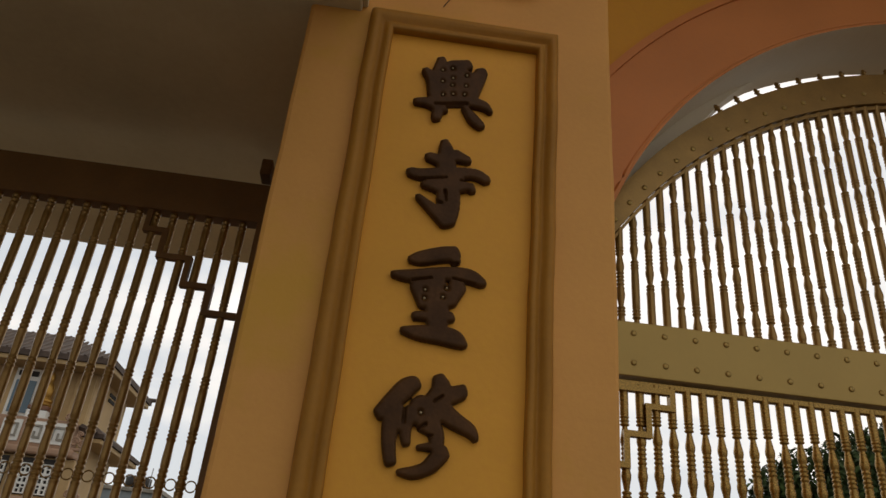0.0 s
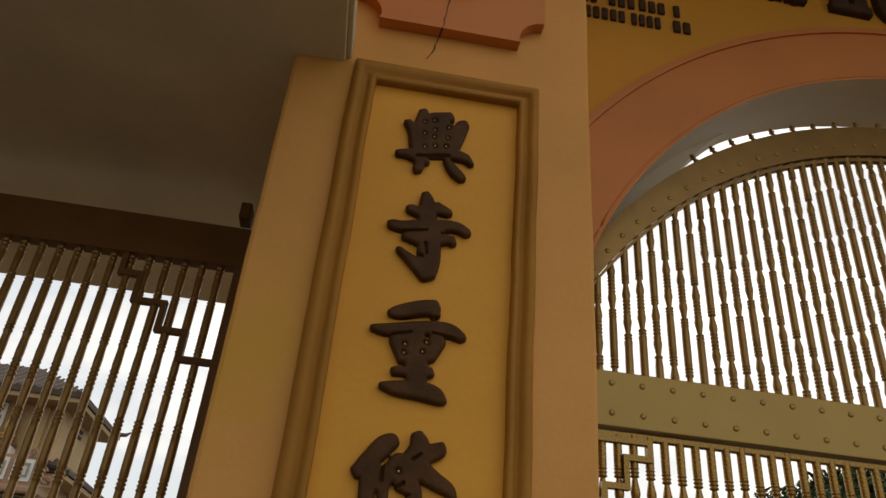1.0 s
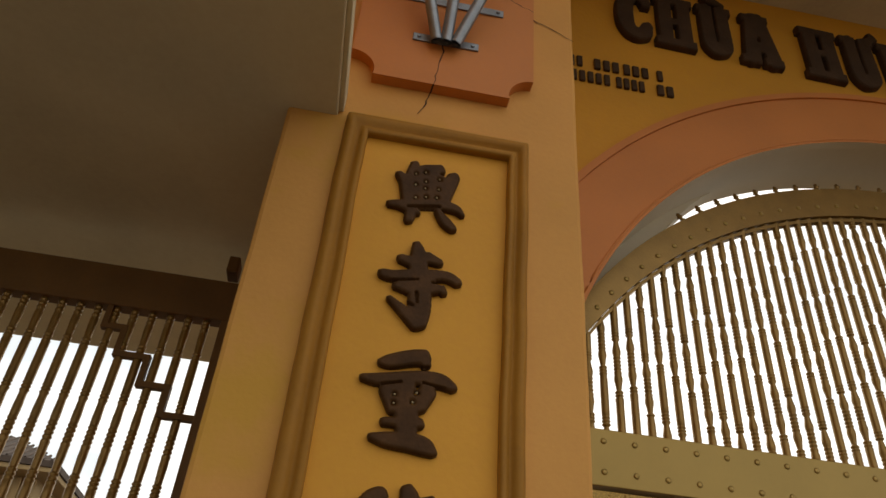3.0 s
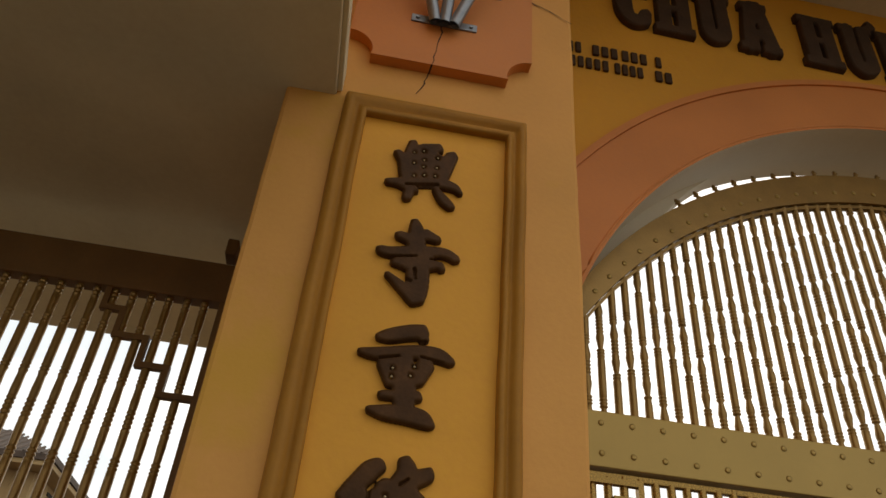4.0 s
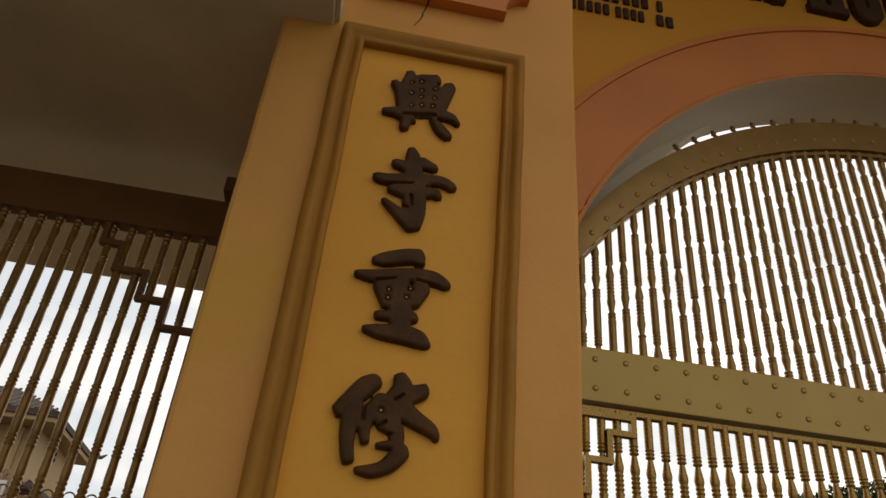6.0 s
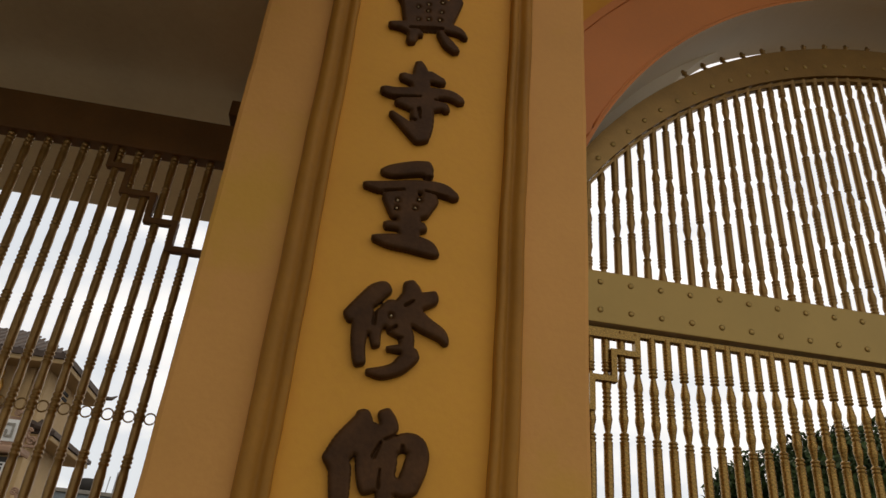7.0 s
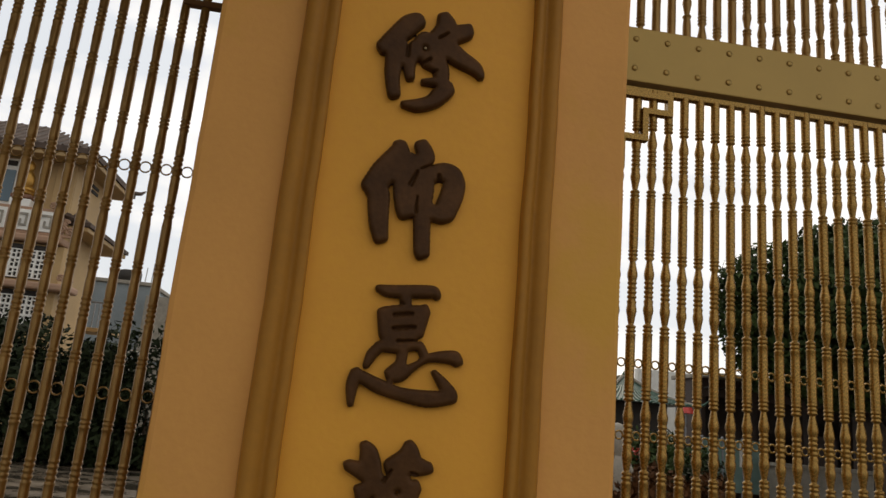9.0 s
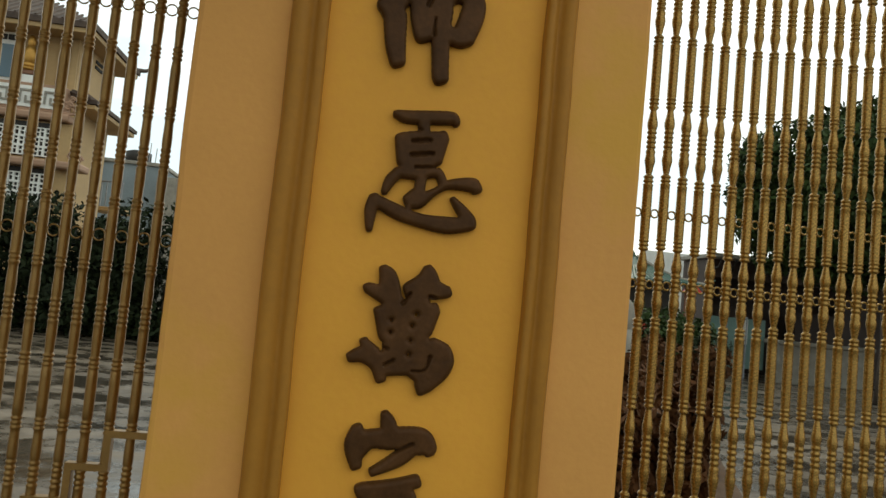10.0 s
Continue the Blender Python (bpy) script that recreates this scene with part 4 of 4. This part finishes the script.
# balconies, ledges and pilasters
part("balcony", box(-16, -6.75, 16.5, 17.0, 4.80, 5.46, 0.02), HOUSE_TRIM, house)
part("ledge", box(-16, -6.55, 16.38, 17.0, 4.62, 4.795, 0.05), HOUSE_TRIM, house)
part("ledge", box(-16, -6.15, 16.30, 17.0, 3.50, 3.675, 0.05), HOUSE_TRIM, house)
part("lower_bay", box(-16, HX + 0.20, 16.6, 17.0, 0.0, 4.60, 0.02), HOUSE_WALL, house)
for x in (-6.80, -7.12):
    part("pilaster", box(x - 0.07, x + 0.07, HY - 0.06, HY, 5.46, 6.75, 0.01), HOUSE_WALL, house)
for x in (-8.35, -9.6):
    win = part("window", box(x - 0.32, x + 0.32, HY - 0.05, HY + 0.05, 5.55, 6.72, 0.01), WHITE, house)
    part("pane", box(x - 0.24, x + 0.24, HY - 0.075, HY - 0.055, 5.62, 6.42), BLUE_GLASS, win)
    for k in range(2):
        part("vent", box(x - 0.24 + 0.25 * k, x - 0.02 + 0.25 * k, HY - 0.075, HY - 0.055, 6.53, 6.66), DARK, win)
part("vent", box(HX - 0.01, HX + 0.03, HY + 1.1, HY + 1.6, 6.40, 6.48), DARK, house)
part("vent", box(HX - 0.01, HX + 0.03, HY + 1.1, HY + 1.6, 6.54, 6.62), DARK, house)
for x in (-7.03, -7.58, -8.13, -8.68):
    orn = part("balcony_panel", box(x - 0.22, x + 0.22, 16.47, 16.5, 4.88, 5.38, 0.01), WHITE, house, "pale square panel with a grey fret")
    part("fret", fret_strip([(x - 0.13, 4.98, x - 0.13, 5.27), (x - 0.13, 5.27, x + 0.13, 5.27), (x + 0.13, 5.27, x + 0.13, 5.0), (x + 0.13, 5.0, x, 5.0), (x, 5.0, x, 5.14)], 0.045, 0.03, 16.455), STONE, orn)
# white breeze-block screens
def pierced_block(rows, cell, deep):
    """One cast block: a sheet of square cells with holes where the rows have dots."""
    bm, at = bmesh.new(), {}

    def vert(i, j, y):
        if (i, j, y) not in at:
            at[(i, j, y)] = bm.verts.new(((i - len(rows[0]) / 2) * cell, y, (len(rows) / 2 - j) * cell))
        return at[(i, j, y)]

    full = {(i, j) for j, row in enumerate(rows) for i, c in enumerate(row) if c == "#"}
    for i, j in full:
        bm.faces.new([vert(*p, -deep) for p in ((i, j), (i, j + 1), (i + 1, j + 1), (i + 1, j))])
        bm.faces.new([vert(*p, 0.0) for p in ((i, j), (i + 1, j), (i + 1, j + 1), (i, j + 1))])
        for di, dj, p, q in ((-1, 0, (i, j), (i, j + 1)), (1, 0, (i + 1, j + 1), (i + 1, j)), (0, -1, (i + 1, j), (i, j)), (0, 1, (i, j + 1), (i + 1, j + 1))):
            if (i + di, j + dj) not in full:
                bm.faces.new((vert(*p, -deep), vert(*p, 0.0), vert(*q, 0.0), vert(*q, -deep)))
    bmesh.ops.recalc_face_normals(bm, faces=bm.faces)
    return mesh_of("breeze_block", bm, WHITE)


block = pierced_block(("#########", "#...#...#", "#...#...#", "#...#####", "#####...#", "#...#...#", "#...#...#", "#...#...#", "#########"), 0.025, 0.07)
for x0 in (-7.26, -7.82, -8.40, -8.98):
    for z0 in (3.80, 2.72):
        # no hole here: a flat near-black sheet stands for the shade behind the blocks
        part("shade_sheet", box(x0 - 0.06, x0 + 0.42, 16.57, 16.62, z0 - 0.06, z0 + 0.76), DARK, house)
        for i in range(2):
            for j in range(3):
                piece("breeze_block", block, house, (x0 + 0.07 + 0.225 * i, 16.585, z0 + 0.07 + 0.225 * j))


def scroll(x, y, z, r):
    return tube([(x + r * math.cos(0.5 * k) * (1 - k / 26), y, z + r * math.sin(0.5 * k) * (1 - k / 26)) for k in range(24)], r * 0.25, 6)


part("corner_panel", box(-6.74, -6.30, 16.47, 16.52, 4.80, 4.86, 0.01), HOUSE_TRIM, house)
part("corner_post", box(-6.34, -6.28, 16.46, 16.53, 4.80, 5.12, 0.01), HOUSE_TRIM, house)
for x, y, z, r in ((-6.62, 16.47, 5.00, 0.11), (-6.44, 16.47, 4.95, 0.10), (-6.55, 16.47, 5.16, 0.08), (-6.90, 16.44, 5.53, 0.09), (-6.28, 16.5, 3.76, 0.12), (-6.44, 16.5, 3.84, 0.09)):
    part("scroll", scroll(x, y, z, r), HOUSE_TRIM, house)

# gilded statue on the balcony
bm = bmesh.new()
for z, r, h in ((0.06, 0.22, 0.14), (0.30, 0.16, 0.36), (0.64, 0.10, 0.22)):
    bmesh.ops.create_uvsphere(bm, u_segments=14, v_segments=9, radius=1, matrix=Matrix.Translation((0, 0, z)) @ Matrix.Diagonal((r, r * 0.75, h * 0.75, 1)))
solo("statue", bm, GILT, "gilded seated statue on the house balcony", "statue", smooth=True, at=(-7.74, 16.78, 5.86))
altar = thing("altar", "draped red and white altar under the gilded statue", "altar", (-7.74, 16.75, 5.46))
part("base", box(-0.24, 0.24, -0.17, 0.2, 0.0, 0.20, 0.02), WHITE, altar)
part("drape", box(-0.24, 0.24, -0.18, 0.2, 0.21, 0.31, 0.03), POT, altar, "faded red cloth")
part("lotus_seat", tube([(0, 0, 0.31), (0, 0, 0.35), (0, 0, 0.40)], [0.17, 0.23, 0.19], 16), GILT, altar, "gilded round seat", smooth=True)

# blue-grey neighbour and water tank
neighbour = thing("neighbour_building", "plain blue-grey rendered building beyond the house", "building")
part("wall", box(-10.4, -7.75, 30, 38, 0, 5.7, 0.02), BLUE_GREY, neighbour)
part("parapet", box(-10.5, -7.65, 29.9, 38.1, 5.7, 5.85, 0.02), STONE, neighbour)
part("annex", box(-7.65, -6.3, 29.0, 36, 0, 5.2, 0.02), STONE, neighbour)
for k in range(4):
    part("mast", tube([(-8.6 + 0.25 * k, 30.2, 5.85), (-8.58 + 0.25 * k, 30.2, 6.5 + 0.2 * (k % 2))], 0.02, 5), STEEL, neighbour)
tank = thing("water_tank", "dark roof-top water tank on the blue-grey building", "tank", (-9.0, 31.0, 5.85))
part("body", tube([(0, 0, 0.1), (0, 0, 0.14), (0, 0, 0.5), (0, 0, 0.58)], [0.45, 0.52, 0.52, 0.3], 16), DARK, tank, smooth=True)
for k in range(3):
    a = 2.1 * k
    part("leg", tube([(0.4 * math.cos(a), 0.4 * math.sin(a), 0), (0.4 * math.cos(a), 0.4 * math.sin(a), 0.14)], 0.03, 6), STEEL, tank)

# low outbuilding and railed balcony between the house and the neighbour
out = thing("outbuilding", "low pale outbuilding with a blue-grey awning and a railed balcony", "building")
part("wall", box(-7.2, -5.9, 20.6, 23.0, 0, 2.62, 0.02), STONE, out)
part("awning", prism([(-6.1, 2.40), (-4.3, 2.18), (-4.3, 2.10), (-6.1, 2.32)], 19.6, 21.6), BLUE_GREY, out, "sloping blue-grey sheet awning")
part("awning_post", box(-4.42, -4.36, 19.65, 19.71, 0, 2.12), STEEL, out)
part("balcony_slab", box(-7.3, -6.35, 20.5, 21.8, 2.95, 3.07, 0.02), HOUSE_WALL, out)
for k in range(5):
    part("baluster", box(-6.98 + 0.14 * k, -6.955 + 0.14 * k, 20.53, 20.555, 3.07, 3.78), STEEL, out)
part("handrail", tube([(-7.25, 20.54, 3.80), (-6.38, 20.54, 3.80)], 0.025, 6), STEEL, out)

# low dark wall, shrubs before the house
solo("wall_yard", box(-16, -3.0, 13.9, 14.1, 0, 0.5, 0.02), BROWN, "low dark brown yard wall", "wall", kind="structure")
for k, (x, y, s) in enumerate(((-3.30, 13.4, 1.45), (-4.1, 13.5, 1.0), (-4.9, 13.4, 1.2), (-5.75, 13.5, 1.4), (-6.7, 13.4, 1.45), (-7.6, 13.5, 1.4), (-8.6, 13.4, 1.3))):
    sh = thing("shrub", "dark green leafy shrub along the yard wall", "shrub", (x, y, 0), group="shrubs along the yard wall")
    part("stem", tube([(0, 0, 0), (0.05, 0, 0.5), (0, 0.04, 1.1)], [0.06, 0.05, 0.03], 6), BARK, sh)
    rnd = random.Random(40 + k)
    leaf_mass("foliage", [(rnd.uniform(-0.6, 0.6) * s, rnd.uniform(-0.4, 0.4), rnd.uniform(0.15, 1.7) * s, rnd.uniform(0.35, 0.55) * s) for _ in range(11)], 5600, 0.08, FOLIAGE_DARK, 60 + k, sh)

# buildings at the far right of the yard
shed = thing("shed", "long dark brown shed with a shallow roof across the yard", "shed")
part("wall", box(10.1, 32, 18.9, 19.1, 0, 3.16, 0.02), BROWN, shed)
part("wall", box(10.1, 10.26, 17.6, 18.9, 0, 3.16, 0.02), BROWN, shed)
part("wall", box(31.8, 32, 17.6, 18.9, 0, 3.16, 0.02), BROWN, shed)
part("roof", box(10.0, 32.4, 17.0, 19.2, 3.16, 3.28, 0.02), STONE, shed)
part("lintel", box(10.1, 32, 17.56, 17.7, 2.66, 3.16, 0.01), BROWN, shed)
for k in range(12):
    part("post", box(10.11 + 1.5 * k, 10.23 + 1.5 * k, 17.57, 17.69, 0, 2.66, 0.01), BROWN, shed)
for k in range(12):
    if k % 3 != 1:
        part("screen", box(10.2 + 1.5 * k, 11.58 + 1.5 * k, 18.2, 18.24, 0.0, 1.9 + 0.5 * (k % 2), 0.01), BROWN, shed)
for k in range(30):
    part("bracket", tube([(10.2 + 0.42 * k, 17.02, 3.14), (10.26 + 0.42 * k, 17.3, 2.94), (10.2 + 0.42 * k, 17.58, 2.88)], 0.03, 5), DARK, shed)
solo("wall_white", box(11.0, 14.6, 24, 24.3, 0, 3.85, 0.02), WHITE, "pale rendered wall beyond the yard", "wall", kind="structure")
pav = thing("pavilion", "small garden shrine with a curved green tile roof", "pavilion", (6.69, 14.6, 0))
prof = [(1.21, 2.15), (0.99, 2.19), (0.69, 2.30), (0.38, 2.48), (0.07, 2.72)]
bm = bmesh.new()
rings = [[bm.verts.new((r * sx, r * sy, z)) for sx, sy in ((-1, -1), (1, -1), (1, 1), (-1, 1))] for r, z in prof]
for a, b in zip(rings, rings[1:]):
    for k in range(4):
        bm.faces.new((a[k], a[(k + 1) % 4], b[(k + 1) % 4], b[k]))
bm.faces.new(rings[0][::-1])
bm.faces.new(rings[-1])
part("roof", bm, GREEN_TILE, pav, "green glazed tile roof")
for k in range(19):
    w = -1 + k / 9
    part("tile_rib", tube([(w * r, -r, z + 0.012) for r, z in prof[:4]], 0.024, 6), GREEN_TILE, pav)
    part("tile_rib", tube([(-r, w * r, z + 0.012) for r, z in prof[:4]], 0.024, 6), GREEN_TILE, pav)
part("body", box(-0.72, 0.72, -0.72, 0.72, 0, 2.17, 0.02), DARK, pav)
part("finial", tube([(0, 0, 2.70), (0, 0, 2.80), (0, 0, 2.86)], [0.07, 0.05, 0.015], 8), GREEN_TILE, pav)
for sx in (-1, 1):
    for sy in (-1, 1):
        part("post", tube([(0.92 * sx, 0.92 * sy, 0), (0.92 * sx, 0.92 * sy, 2.19)], 0.05, 10), POT, pav, smooth=True)
        part("hip_ridge", tube([(r * sx, r * sy, z + 0.02) for r, z in prof] , 0.04, 6), STONE, pav, "pale plastered hip ridge")
        part("corner_tile", tube([(1.19 * sx, 1.19 * sy, 2.17), (1.28 * sx, 1.28 * sy, 2.20), (1.34 * sx, 1.34 * sy, 2.28)], [0.045, 0.03, 0.012], 6), GREEN_TILE, pav)
parasol = thing("parasol", "small red fabric garden parasol beside the shed", "parasol", (9.34, 16.9, 0))
bm = bmesh.new()
bmesh.ops.create_cone(bm, cap_ends=False, segments=8, radius1=0.28, radius2=0.01, depth=0.30, matrix=Matrix.Translation((0, 0, 2.28)))
part("canopy", bm, RED, parasol, "faded red canopy")
part("pole", tube([(0, 0, 0), (0, 0, 2.46)], 0.016, 8), STEEL, parasol)
bm = bmesh.new()
for z, r, h in ((0.6, 0.30, 0.62), (1.3, 0.18, 0.3)):
    bmesh.ops.create_uvsphere(bm, u_segments=14, v_segments=9, radius=1, matrix=Matrix.Translation((0, 0, z)) @ Matrix.Diagonal((r, r * 0.8, h, 1)))
solo("stone_statue", bm, STONE, "pale stone garden statue on the yard", "statue", smooth=True, at=(4.35, 9.0, 0.0))
fence = thing("fence_panels", "teal sheet-metal fence panels across the yard", "fence")
for k in range(3):
    part("panel", box(9.66 + 0.56 * k, 10.18 + 0.56 * k, 16.6, 16.64, 0.26, 1.57, 0.008), TEAL, fence)
    part("post", box(9.62 + 0.56 * k, 9.66 + 0.56 * k, 16.58, 16.66, 0, 1.62, 0.006), STEEL, fence)
part("pale_strip", box(10.66, 10.80, 16.585, 16.598, 0.9, 1.55, 0.004), WHITE, fence, "pale strip on the middle panel")
bench = thing("planter_box", "long grey concrete planter box by the shed", "planter", (12.6, 16.2, 0))
part("body", box(-1.3, 1.3, -0.3, 0.3, 0, 1.0, 0.03), STONE, bench)
part("rim", box(-1.36, 1.36, -0.36, 0.36, 1.0, 1.1, 0.02), STONE, bench)
bm = bmesh.new()
bed = [(1.7, 2.6), (2.9, 2.9), (3.6, 4.6), (7.0, 12.4), (4.0, 12.4), (2.6, 6.5)]
lower, upper = [bm.verts.new((x, y, 0.001)) for x, y in bed], [bm.verts.new((x, y, 0.10)) for x, y in bed]
bm.faces.new(upper)
bm.faces.new(lower[::-1])
for k in range(len(bed)):
    bm.faces.new((lower[k], lower[(k + 1) % len(bed)], upper[(k + 1) % len(bed)], upper[k]))
bmesh.ops.recalc_face_normals(bm, faces=bm.faces)
solo("planting_bed", bm, SOIL, "low brown soil planting bed in the yard", "planting bed", kind="structure")
for k, (x, y, s) in enumerate(((3.6, 6.3, 0.8), (4.1, 7.0, 0.85), (4.5, 7.9, 0.9), (5.1, 8.6, 1.0), (4.6, 9.4, 1.0), (5.8, 9.7, 1.0), (5.9, 11.6, 1.1), (2.55, 3.7, 0.75), (2.9, 4.3, 0.8), (3.2, 5.2, 0.85), (2.3, 3.1, 0.6), (3.0, 6.0, 0.9))):
    sh = thing("bed_shrub", "dark reddish green leafy plant in the bed", "shrub", (x, y, 0.12), group="plants in the planting bed")
    part("stem", tube([(0, 0, 0), (0.03, 0, 0.3), (0, 0.03, 0.6)], [0.04, 0.03, 0.02], 6), BARK, sh)
    rnd = random.Random(240 + k)
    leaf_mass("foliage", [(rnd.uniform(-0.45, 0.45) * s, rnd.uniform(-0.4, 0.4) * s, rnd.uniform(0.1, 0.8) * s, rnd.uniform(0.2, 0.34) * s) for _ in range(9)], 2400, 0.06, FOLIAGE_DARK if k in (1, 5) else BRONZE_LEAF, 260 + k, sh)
for k, (x, y, s) in enumerate(((5.5, 10.6, 1.3), (6.3, 11.4, 1.3), (6.9, 12.0, 1.1), (5.0, 9.8, 1.0))):
    pl = thing("potted_plant", "potted garden plant with small red flowers", "plant", (x, y, 0), group="potted plants in the yard")
    part("pot", tube([(0, 0, 0), (0, 0, 0.05), (0, 0, 0.38), (0, 0, 0.42)], [0.2, 0.22, 0.3, 0.32], 14), POT, pl, smooth=True)
    rnd = random.Random(80 + k)
    leaf_mass("foliage", [(rnd.uniform(-0.35, 0.35) * s, rnd.uniform(-0.3, 0.3) * s, 0.5 + rnd.uniform(0.1, 0.6) * s, 0.26 * s) for _ in range(8)], 1800, 0.06, FOLIAGE, 90 + k, pl)
    leaf_mass("flowers", [(rnd.uniform(-0.4, 0.4) * s, rnd.uniform(-0.35, 0.3) * s, 0.6 + rnd.uniform(0.2, 0.6) * s, 0.09) for _ in range(4)], 130, 0.03, RED, 120 + k, pl)
